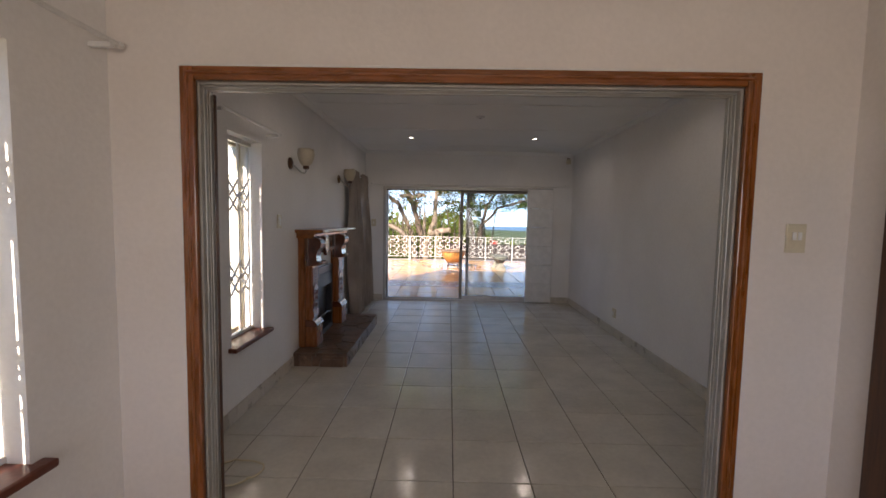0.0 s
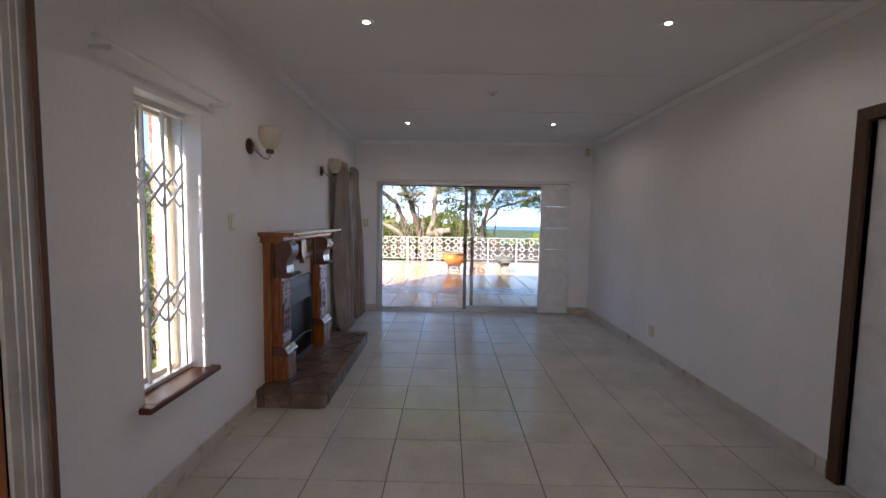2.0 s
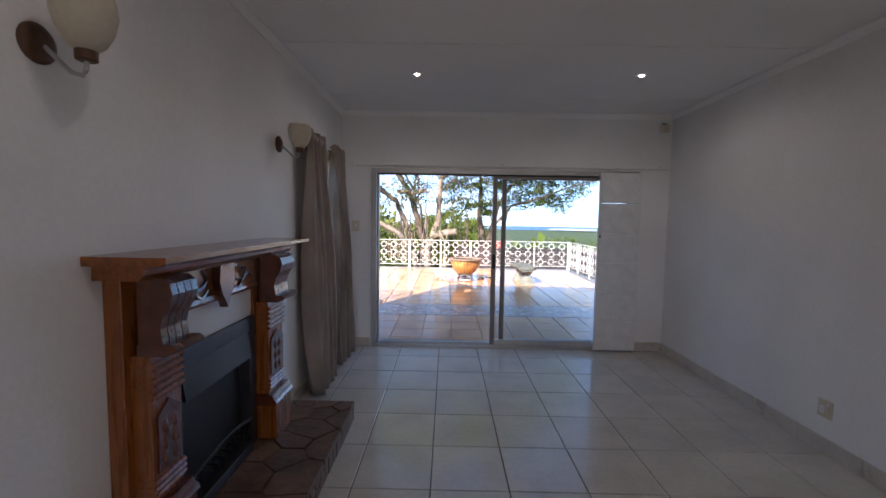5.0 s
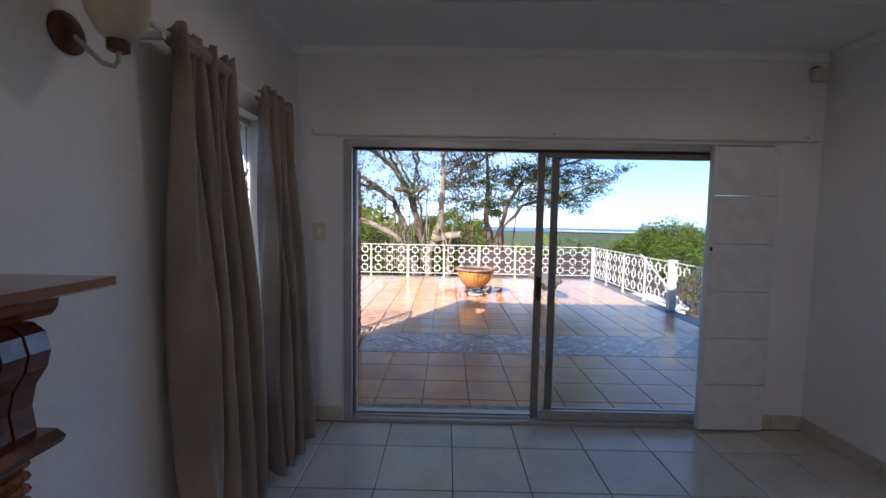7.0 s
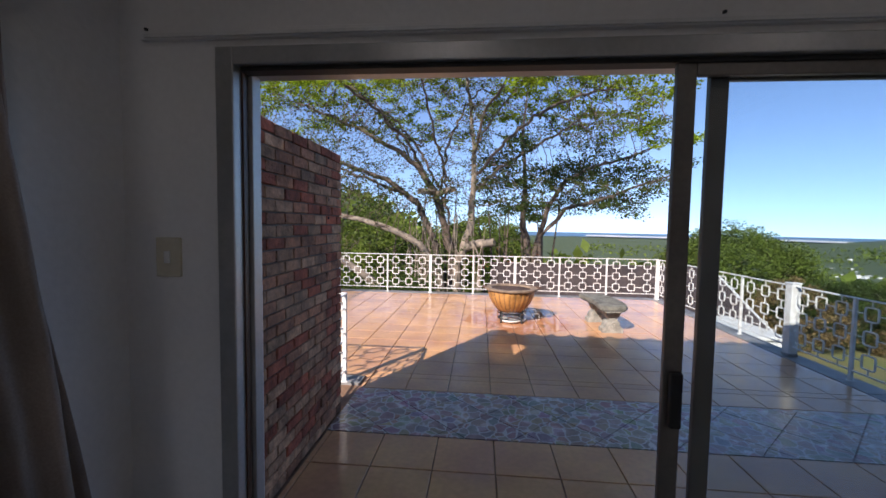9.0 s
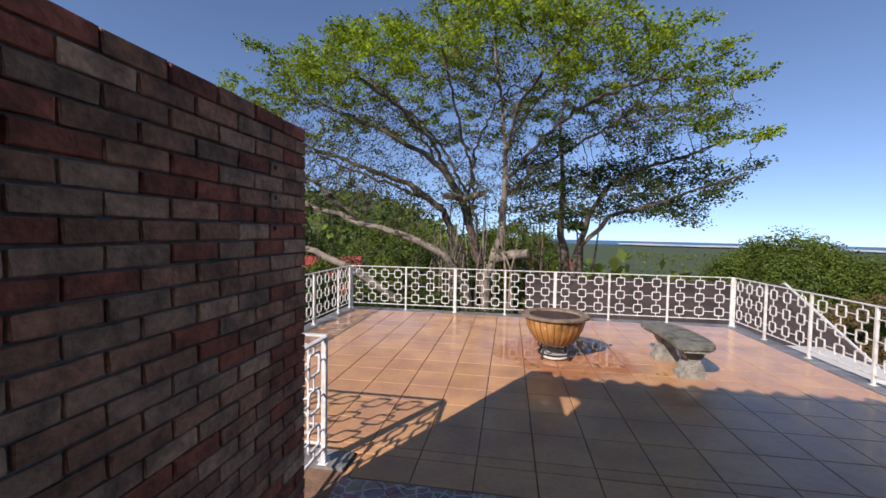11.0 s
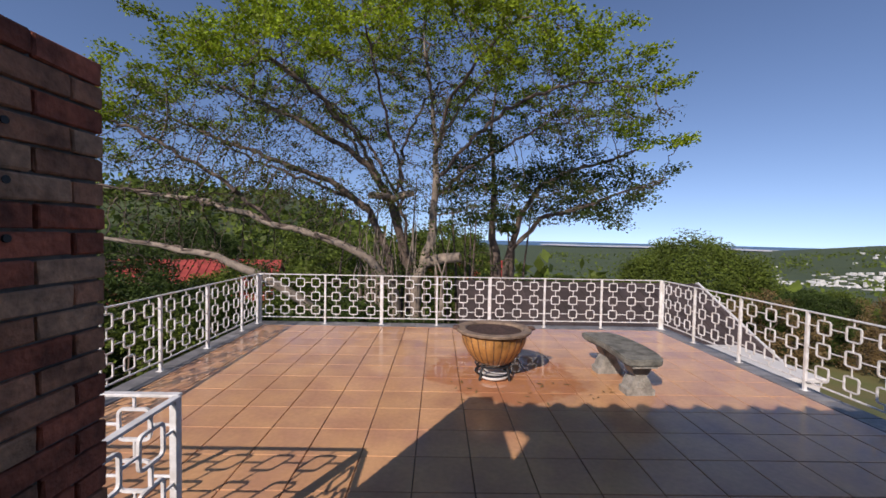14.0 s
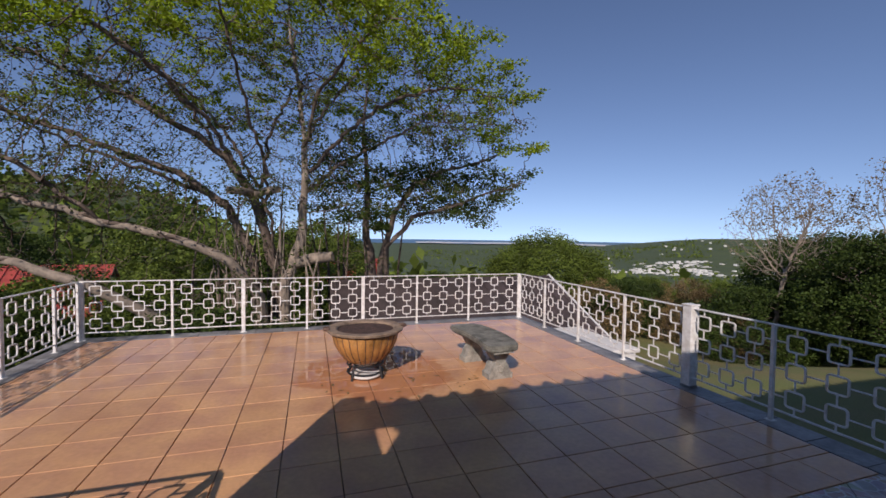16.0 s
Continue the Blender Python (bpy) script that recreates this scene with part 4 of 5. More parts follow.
railing((TX0, TY1 - 0.03), (TX1, TY1 - 0.03), [0.02, 1.16, 2.15, 3.12, 4.05, 5.02, 6.03, 7.09], [4, 3, 3, 3, 3, 3, 3], wide=(0, 2, 4, 7))
railing((TX0, 10.13), (TX0, TY1 - 0.07), [0.02, 0.93, 1.85, 2.78, 3.73, 4.70, 5.26], [3, 3, 3, 3, 3, 2], wide=(4,))
railing((TX1, 7.9), (TX1, TY1 - 0.07), [0.02, 0.98, 1.93, 2.88, 3.72, 4.70, 5.67, 6.63, 7.52], [3, 3, 3, 3, 3, 3, 3, 3])
railing((-1.66, 10.13), (TX0 + 0.05, 10.13), [0.02, 1.0, 1.96], [3, 3])
railing((-1.66, 9.53), (-1.66, 10.11), [0.02, 0.56], [2])
gp2 = thing("gate_post", (TX1, 11.62, 0), "stout square white post standing in the railing", "post")
part("shaft", box(TX1 - 0.055, TX1 + 0.055, 11.565, 11.675, 0.0, 0.89, 0.006), RAIL, gp2)
part("cap", box(TX1 - 0.062, TX1 + 0.062, 11.558, 11.682, 0.89, 0.905, 0.004), RAIL, gp2)
part("foot", box(TX1 - 0.06, TX1 + 0.06, 11.56, 11.68, 0.0, 0.03, 0.004), SLATE, gp2)


# ---- fire bowl and bench ----
PX, PY = 0.15, 12.92
pot = thing("planter_bowl", (PX, PY, 0), "large ribbed ochre glazed bowl of soil on an iron stand", "planter")
bowl = part("bowl", lathe([(0.16, 0.16), (0.225, 0.21), (0.295, 0.30), (0.345, 0.40), (0.37, 0.50), (0.365, 0.51), (0.33, 0.49)], (PX, PY, 0), 96, lobes=26, depth=0.035), POT, pot, "ribbed ochre glazed bowl", True)
for k in range(26):
    a = math.tau * k / 26
    pts = [(PX + (r + 0.001) * math.cos(a), PY + (r + 0.001) * math.sin(a), z) for r, z in ((0.162, 0.162), (0.226, 0.21), (0.296, 0.30), (0.346, 0.40), (0.371, 0.495))]
    part("groove", tube(pts, 0.0055, 5), POT_DARK, bowl, "dark line between two ribs")
part("rim", lathe([(0.36, 0.505), (0.405, 0.52), (0.424, 0.528), (0.428, 0.55), (0.42, 0.558), (0.335, 0.556), (0.318, 0.545), (0.315, 0.50)], (PX, PY, 0), 48), POT_RIM, pot, "worn beige stone rim")
bm = lathe([(0.318, 0.53), (0.2, 0.535), (0.05, 0.538)], (PX, PY, 0), 28)
part("soil", bm, SOIL, pot, "dry reddish soil")
for s in (-1, 1):
    part("handle", tube([(PX + s * 0.40, PY - 0.05, 0.555), (PX + s * 0.455, PY - 0.03, 0.557), (PX + s * 0.455, PY + 0.03, 0.557), (PX + s * 0.40, PY + 0.05, 0.555)], 0.018, 8), POT_DARK, pot)
for k in range(4):
    a = math.tau * (k + 0.5) / 4
    part("stand_leg", tube([(PX + 0.19 * math.cos(a), PY + 0.19 * math.sin(a), 0.17), (PX + 0.215 * math.cos(a), PY + 0.215 * math.sin(a), 0.09), (PX + 0.235 * math.cos(a), PY + 0.235 * math.sin(a), 0.0)], 0.014, 6), BLACK, pot)
for z in (0.15, 0.06):
    part("stand_ring", tube([(PX + 0.2 * math.cos(a), PY + 0.2 * math.sin(a), z) for a in np.linspace(0, math.tau, 25)], 0.011, 6), BLACK, pot)
dish = thing("saucer", (PX, PY - 0.05, 0), "white drip saucer under the planter bowl", "saucer")
part("dish", lathe([(0.11, 0.0), (0.16, 0.02), (0.175, 0.05), (0.165, 0.05), (0.15, 0.03)], (PX, PY - 0.06, 0.001), 28), HOUSE_WHITE, dish, "", True)

bench = thing("garden_bench", (1.6, 12.85, 0), "curved weathered concrete garden bench on carved feet", "bench")
BC = Vector((1.56, 12.80))
ax = Vector((0.06, -1.0)).normalized()
nx = Vector((-ax.y, ax.x))


def bpt(u, w):
    p = BC + ax * u + nx * (w - 0.07 * (u / 0.55) ** 2 + 0.04)
    return (p.x, p.y)


def seat_outline(half, g):
    us = np.linspace(-half, half, 13)
    return [bpt(u, -g * (1 - 0.25 * (abs(u) / half) ** 10)) for u in us] + [bpt(u, g * (1 - 0.25 * (abs(u) / half) ** 10)) for u in us[::-1]]


bm = prism(seat_outline(0.58, 0.215), "z", 0.35, 0.42)
bmesh.ops.bevel(bm, geom=[e for e in bm.edges if abs(e.verts[0].co.z - e.verts[1].co.z) < 0.001], offset=0.014, segments=2, affect='EDGES')
part("seat", bm, CONC_DARK, bench, "mossy grey concrete seat slab")
part("seat_lip", prism(seat_outline(0.56, 0.17), "z", 0.33, 0.36), CONC, bench)
for u in (-0.33, 0.33):
    prof = [(-0.15, 0.0), (0.15, 0.0), (0.15, 0.06), (0.12, 0.075), (0.10, 0.14), (0.06, 0.20), (0.10, 0.27), (0.13, 0.33), (-0.13, 0.33), (-0.10, 0.27), (-0.06, 0.20), (-0.10, 0.14), (-0.12, 0.075), (-0.15, 0.06)]
    bm = bmesh.new()
    o = Vector(bpt(u, 0))
    lo = [bm.verts.new((*(o + nx * w - ax * 0.085), z)) for w, z in prof]
    hi = [bm.verts.new((*(o + nx * w + ax * 0.085), z)) for w, z in prof]
    n = len(prof)
    for i in range(n):
        bm.faces.new((lo[i], lo[(i + 1) % n], hi[(i + 1) % n], hi[i]))
    bm.faces.new(lo[::-1]), bm.faces.new(hi)
    bmesh.ops.recalc_face_normals(bm, faces=bm.faces)
    ft = part("leg", bm, CONC, bench, "carved pale concrete foot")
    for s in (-1, 1):
        c = o + ax * 0.087 * s
        part("carving", tube([(*(c + nx * (0.05 * math.cos(a) * (1 - a / 12))), 0.11 + 0.05 * math.sin(a) * (1 - a / 12)) for a in np.linspace(0, 7, 18)], 0.009, 5), CONC, ft)

# dry leaves on the tiles
litter = thing("fallen_leaves", (0.6, 12.3, 0), "few dry brown leaves on the terrace tiles", "leaf litter", kind="stuff")
vs, fs = [], []
for k in range(22):
    x, y = rnd.uniform(-0.4, 1.4), rnd.gauss(12.45, 0.35)
    a, s = rnd.uniform(0, 6.28), rnd.uniform(0.012, 0.03)
    for q, r in ((0, 1.6), (1.57, 0.6), (3.14, 1.6), (4.71, 0.6)):
        vs.append((x + s * r * math.cos(a + q), y + s * r * math.sin(a + q), 0.004 + 0.006 * (q == 0)))
    fs.append(tuple(range(4 * k, 4 * k + 4)))
raw("leaves", vs, fs, LEAF_DRY, litter)


# ---- land, sea and distance ----
def smooth_step(a, b, x):
    t = min(1, max(0, (x - a) / (b - a)))
    return t * t * (3 - 2 * t)


def land(x, y):
    """Height of the ground at a place."""
    dx, dy = x, y - 8
    r = math.hypot(dx, dy)
    az = math.degrees(math.atan2(dx, dy))
    z = -1.7 - 1.6 * smooth_step(14, 22, y) - 1.2 * smooth_step(12, 24, -x) - 0.8 * smooth_step(10, 22, x)
    z -= 26 * smooth_step(25, 160, r) + 31 * smooth_step(160, 900, r) + 14 * smooth_step(2750, 2950, r)
    if -100 < az < 12:
        z += 42 * smooth_step(30, 150, r) * smooth_step(12, -22, az) * (1 - 0.5 * smooth_step(400, 1500, r))
    if az > 20:
        z += (56 + 5 * noise.noise((az * 0.09, r * 0.002, 2))) * smooth_step(500, 1500, r) * smooth_step(36, 52, az)
    z += noise.noise((x * 0.03, y * 0.03, 0)) * smooth_step(25, 80, r) * 3
    return z


rs = [0, 4, 8, 12, 15, 18, 21, 24, 28, 33, 40, 50, 62, 78, 98, 125, 160, 200, 260, 330, 420, 540, 700, 900, 1150, 1500, 1900, 2400, 2750, 2950, 3100]
na = 144
vs = [(0, 8, -1.7)]
for r in rs[1:]:
    for k in range(na):
        a = math.tau * k / na
        x, y = r * math.sin(a), 8 + r * math.cos(a)
        vs.append((x, y, land(x, y)))
fs = [(0, 1 + (k + 1) % na, 1 + k) for k in range(na)]
for j in range(len(rs) - 2):
    for k in range(na):
        p, q = 1 + j * na + k, 1 + j * na + (k + 1) % na
        fs.append((p, q, q + na, p + na))
g = raw("ground", vs, fs, LAND, smooth=True)
g.data.materials.append(GRASS)
for p in g.data.polygons:
    if (p.center - Vector((0, 8, 0))).length < 26 and p.center.x > 2:
        p.material_index = 1
tagged(g, "grassy ground falling away to bush-covered hills", "ground", kind="structure")
vs = [(4900 * math.sin(math.tau * k / 96), 4900 * math.cos(math.tau * k / 96), -63.5) for k in range(96)]
tagged(raw("water_sea", vs, [tuple(range(96))[::-1]], SEA), "blue sea reaching the horizon", "sea", kind="structure")
vs, fs = [], []
for k in range(41):
    az = radians(14 + 30 * k / 40)
    for r in (2560 + 50 * math.sin(k * 0.9), 2960 + 60 * math.sin(k * 0.5)):
        vs.append((r * math.sin(az), 8 + r * math.cos(az), -53.5))
    if k:
        fs.append((2 * k - 2, 2 * k, 2 * k + 1, 2 * k - 1))
tagged(raw("backdrop_surf", vs, fs, SAND), "white surf along the distant beach", "surf", kind="structure")
rnd = random.Random(21)
bm = bmesh.new()
count = 0
while count < 240:
    az, r = (radians(rnd.gauss(47.5, 3.6)), rnd.uniform(620, 900)) if count % 8 else (radians(rnd.gauss(49, 9)), rnd.uniform(900, 1500))
    x, y = r * math.sin(az), 8 + r * math.cos(az)
    z = land(x, y)
    w, d, h = rnd.uniform(1.4, 3.2), rnd.uniform(1.6, 3.0), rnd.uniform(1.5, 3.0)
    box(x - w, x + w, y - d, y + d, z - 3, z + h, bm=bm)
    count += 1
town = part("houses", bm, HOUSE_WHITE)
tagged(town, "scattered white houses of a distant town on a hill", "town", kind="stuff")


# ---- plants ----
def leaf_mesh(name, points, sizes, material, parent, seed=1, flat=0.5):
    """Many small folded leaves at points."""
    r = np.random.RandomState(seed)
    n = len(points)
    points = np.asarray(points)
    d1 = r.normal(size=(n, 3))
    d1[:, 2] *= flat
    d1 /= np.linalg.norm(d1, axis=1)[:, None]
    d2 = np.cross(d1, r.normal(size=(n, 3)))
    d2 /= np.linalg.norm(d2, axis=1)[:, None]
    s = np.asarray(sizes)[:, None]
    v = np.stack([points, points + s * (0.5 * d1 + 0.32 * d2), points + s * d1, points + s * (0.5 * d1 - 0.32 * d2)], axis=1).reshape(-1, 3)
    idx = np.arange(4 * n).reshape(-1, 4)
    return raw(name, v, idx.tolist(), material, parent)


def grow(stems, targets, step, kill, reach, seed=0, droop=0.0):
    """Space colonisation: branches grow from stems towards targets. Returns nodes and parents."""
    r = np.random.RandomState(seed)
    nodes, par = [], []
    for st in stems:
        prev = -1
        pts = [np.array(p, float) for p in st]
        for a, b in zip(pts, pts[1:]):
            n = max(1, int(np.linalg.norm(b - a) / step))
            for k in range(n):
                nodes.append(a + (b - a) * k / n + r.normal(0, 0.03, 3))
                par.append(prev)
                prev = len(nodes) - 1
        nodes.append(pts[-1])
        par.append(prev)
    T = np.asarray(targets, float)
    alive = np.ones(len(T), bool)
    best = np.full(len(T), 1e9)
    who = np.zeros(len(T), int)
    done = 0
    for it in range(160):
        for i in range(done, len(nodes)):
            d = np.linalg.norm(T - nodes[i], axis=1)
            m = d < best
            best[m], who[m] = d[m], i
        done = len(nodes)
        alive &= best > kill
        act = alive & (best < reach)
        if not act.any():
            break
        for i in np.unique(who[act]):
            v = (T[act & (who == i)] - nodes[i])
            v = (v / np.linalg.norm(v, axis=1)[:, None]).sum(0)
            v = v / (np.linalg.norm(v) + 1e-6) + r.normal(0, 0.22, 3)
            v[2] -= droop
            nodes.append(nodes[i] + step * v / np.linalg.norm(v))
            par.append(i)
    return np.array(nodes), np.array(par)


def branch_mesh(name, nodes, par, tip, power, material, parent, thick=1.0, cap=9.0):
    """Tapered round branches, thickened by what they carry."""
    n = len(nodes)
    acc = np.zeros(n)
    kids = np.zeros(n, int)
    rad = np.zeros(n)
    order = np.arange(n)[::-1]
    for i in order:
        rad[i] = max(tip, acc[i] ** (1 / power)) if kids[i] else tip
        if par[i] >= 0:
            acc[par[i]] += rad[i] ** power
            kids[par[i]] += 1
    rad = np.minimum(rad * thick, cap)
    vs, fs = [], []
    for i in range(n):
        p = par[i]
        if p < 0:
            continue
        a, b = nodes[p], nodes[i]
        d = b - a
        L = np.linalg.norm(d)
        if L < 1e-5:
            continue
        d = d / L
        s = np.cross(d, (0.2, 0.35, 0.9) if abs(d[2]) < 0.9 else (1, 0.2, 0))
        s /= np.linalg.norm(s)
        u = np.cross(s, d)
        ra, rb = min(rad[p], rad[i] * 1.25), rad[i]
        k = 8 if ra > 0.06 else (5 if ra > 0.02 else 3)
        base = len(vs)
        for q in range(k):
            w = math.cos(math.tau * q / k) * s + math.sin(math.tau * q / k) * u
            vs.append(a - d * ra * 0.4 + w * ra)
            vs.append(b + w * rb)
        for q in range(k):
            j = (q + 1) % k
            fs.append((base + 2 * q, base + 2 * j, base + 2 * j + 1, base + 2 * q + 1))
    raw(name, vs, fs, material, parent, smooth=True)
    return rad, kids


def crown_points(n, centre, radii, inner, rs, floor=-9.0):
    out = []
    while len(out) < n:
        v = rs.normal(size=3)
        v /= np.linalg.norm(v)
        r = inner + (1 - inner) * rs.rand() ** 0.6
        p = np.array(centre) + v * r * np.array(radii) * (1 + 0.14 * noise.noise((v[0] * 2.3, v[1] * 2.3, v[2] * 2.3)))
        if p[2] > floor:
            out.append(p)
    return out


# the great spreading tree behind the terrace
big = thing("spreading_tree", (-0.9, 19.5, -3.2), "old spreading tree with pale limbs and bright green leaves", "tree")
R = np.random.RandomState(4)
CROWN_X = (-10.0, -9.2, -7.9, -6.8, -4.6, -2.0, 0.0, 2.2, 3.1, 4.5, 5.3)
CROWN_Z = (3.6, 5.3, 5.9, 6.7, 7.1, 7.9, 8.0, 7.6, 6.7, 5.7, 4.3)


def crown_top(x, y):
    """Height of the uneven umbrella-shaped crown over a spot."""
    e = max(0.0, 1 - ((y - 19.6) / 5.2) ** 2)
    return 2.6 + (float(np.interp(x, CROWN_X, CROWN_Z)) - 2.6) * e ** 0.5 + 0.45 * noise.noise((x * 0.55, y * 0.55, 1.7))


SPRAYS = []                   # centre, radius, kind of the flat sprays of twigs
while len(SPRAYS) < 140:      # leafy upper surface
    x, y = R.uniform(-9.6, 5.0), R.uniform(15.6, 23.6)
    if ((x + 2.2) / 7.5) ** 2 + ((y - 19.6) / 4.2) ** 2 < 1:
        z = crown_top(x, y) - 0.15 - 1.15 * R.rand() ** 1.5
        if all((x - c[0]) ** 2 + (y - c[1]) ** 2 + 4 * (z - c[2]) ** 2 > 0.75 for c, _, _ in SPRAYS):
            SPRAYS.append(((x, y, z), R.uniform(0.5, 0.85), "bright"))
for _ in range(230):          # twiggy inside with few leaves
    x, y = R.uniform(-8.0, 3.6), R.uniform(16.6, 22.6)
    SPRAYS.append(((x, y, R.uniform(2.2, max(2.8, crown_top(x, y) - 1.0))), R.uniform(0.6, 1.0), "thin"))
for _ in range(75):           # fuller side of the crown
    SPRAYS.append(((R.uniform(-10.0, -3.5), R.uniform(16.4, 21.0), R.uniform(2.6, 5.0)), R.uniform(0.5, 0.9), "thin"))
for _ in range(26):           # dead grey twigs
    SPRAYS.append(((R.uniform(2.0, 4.9), R.uniform(18.2, 20.4), R.uniform(3.9, 5.0)), R.uniform(0.5, 0.8), "bare"))
for _ in range(100):          # the darker second tree
    x = R.uniform(-0.3, 4.4)
    SPRAYS.append(((x, R.uniform(18.8, 21.6), R.uniform(2.0, 4.3 - 0.25 * max(0, x - 1))), R.uniform(0.45, 0.75), "dark"))
for x, z in ((4.9, 3.1), (5.5, 3.3), (5.9, 3.45), (5.0, 2.6), (4.6, 2.3), (5.3, 2.9), (4.9, 4.25), (4.5, 4.0)):
    SPRAYS.append(((x, R.uniform(18.8, 19.8), z), 0.42, "mid"))
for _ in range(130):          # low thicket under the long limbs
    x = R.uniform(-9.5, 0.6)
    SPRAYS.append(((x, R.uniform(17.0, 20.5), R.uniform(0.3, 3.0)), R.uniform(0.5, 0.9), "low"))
COUNT = {"bright": 26, "thin": 24, "bare": 30, "dark": 20, "mid": 22, "low": 18}
targets = []
for c, r, kind in SPRAYS:
    n = COUNT[kind]
    a, q = R.uniform(0, math.tau, n), r * R.rand(n) ** 0.5
    lean = (c[0] + 1.0) * 0.03
    targets += [np.array((c[0] + d * math.cos(b), c[1] + d * math.sin(b), c[2] + lean * d * math.cos(b) + h)) for b, d, h in zip(a, q, R.normal(0, 0.1, n))]
STEMS = [
    [(-1.1, 19.2, -3.2), (-1.05, 19.0, 0.4), (-0.68, 19.0, 1.4), (-0.62, 19.0, 2.3), (-0.56, 19.0, 3.3), (-0.64, 19.1, 4.2), (-0.8, 19.3, 5.6), (-1.0, 19.5, 7.0)],
    [(-1.3, 19.5, -3.2), (-1.3, 19.4, 0.6), (-1.82, 19.3, 2.6), (-2.42, 19.3, 3.4), (-3.0, 19.3, 3.85), (-4.15, 19.2, 4.5), (-5.1, 19.2, 4.9), (-6.4, 19.1, 5.4)],
    [(-1.6, 19.6, -3.2), (-1.8, 19.5, 0.9), (-2.44, 19.6, 2.2), (-3.6, 19.8, 3.1), (-4.8, 20.0, 3.45), (-5.8, 20.1, 3.9), (-6.8, 20.2, 4.2), (-8.2, 20.2, 4.8)],
    [(-1.4, 19.2, -3.2), (-1.6, 18.8, 0.1), (-2.2, 18.2, 0.98), (-2.95, 18.0, 1.4), (-4.4, 18.0, 1.8), (-5.3, 18.0, 2.1), (-6.2, 18.0, 2.32), (-7.2, 18.0, 2.45), (-9.0, 17.8, 2.7)],
    [(-2.0, 19.0, -3.2), (-3.2, 17.6, -0.2), (-4.3, 17.0, 0.66), (-5.2, 17.0, 1.05), (-6.4, 17.0, 1.27), (-7.5, 16.9, 1.4), (-9.4, 16.7, 1.8)],
    [(1.3, 20.2, -3.2), (1.2, 20.0, 0.7), (1.02, 20.0, 1.9), (1.1, 20.0, 2.8), (0.95, 20.2, 4.4), (1.1, 20.4, 6.0)],
    [(1.4, 20.1, -3.2), (1.45, 19.9, 0.8), (1.83, 19.8, 2.2), (2.3, 19.6, 3.0), (3.1, 19.5, 3.4), (4.0, 19.4, 3.65), (4.8, 19.3, 4.0)],
    [(1.5, 20.0, -3.2), (1.6, 19.8, 1.2), (2.3, 19.5, 2.1), (3.3, 19.3, 2.4), (4.5, 19.2, 2.85), (5.6, 19.1, 3.2)],
    [(-0.6, 19.1, 3.0), (0.3, 18.7, 4.1), (1.4, 18.5, 4.9), (2.6, 18.6, 5.4), (3.9, 18.8, 5.6)],
    [(-0.62, 19.0, 2.5), (0.2, 19.6, 3.4), (1.6, 20.3, 4.3), (2.9, 20.8, 5.2), (3.6, 21.0, 5.8)],
    [(-0.6, 19.1, 3.9), (0.1, 19.8, 5.2), (1.0, 20.2, 6.4), (1.8, 20.2, 7.0)],
    [(-1.5, 19.5, 0.8), (-1.7, 20.2, 2.6), (-2.6, 20.9, 4.2), (-3.6, 21.4, 5.4), (-4.6, 21.6, 6.2)],
    [(-1.9, 19.3, 2.7), (-2.6, 18.6, 4.0), (-3.6, 17.8, 5.0), (-4.6, 17.2, 5.6)],
    [(-2.5, 19.3, 3.4), (-3.4, 19.4, 4.9), (-4.6, 19.6, 6.0), (-5.8, 19.8, 6.4)],
    [(-1.35, 19.4, 1.2), (-1.5, 18.8, 3.2), (-1.9, 18.0, 4.8), (-2.1, 17.2, 5.8)],
    [(-0.66, 19.05, 3.6), (-0.3, 18.2, 4.8), (0.4, 17.4, 5.6), (0.9, 16.9, 6.0)],
    [(-1.75, 20.3, 2.8), (-1.6, 21.0, 4.4), (-1.0, 21.6, 5.9), (-0.4, 21.8, 6.6)],
    [(-2.45, 19.7, 2.3), (-4.0, 20.6, 3.0), (-6.0, 21.2, 3.7), (-7.6, 21.4, 4.4)],
    [(-4.4, 18.0, 1.8), (-5.6, 17.6, 2.9), (-7.0, 17.4, 3.7), (-8.4, 17.6, 4.2)],
]
nodes, par = grow(STEMS, targets, 0.17, 0.19, 3.6, 2)
rad, kids = branch_mesh("trunk", nodes, par, 0.0055, 2.5, BARK, big, cap=0.13)


def cluster(pts, each, spread, rs):
    p = np.repeat(np.asarray(pts), each, axis=0)
    return p + np.clip(rs.normal(0, 1, p.shape), -1.6, 1.6) * spread


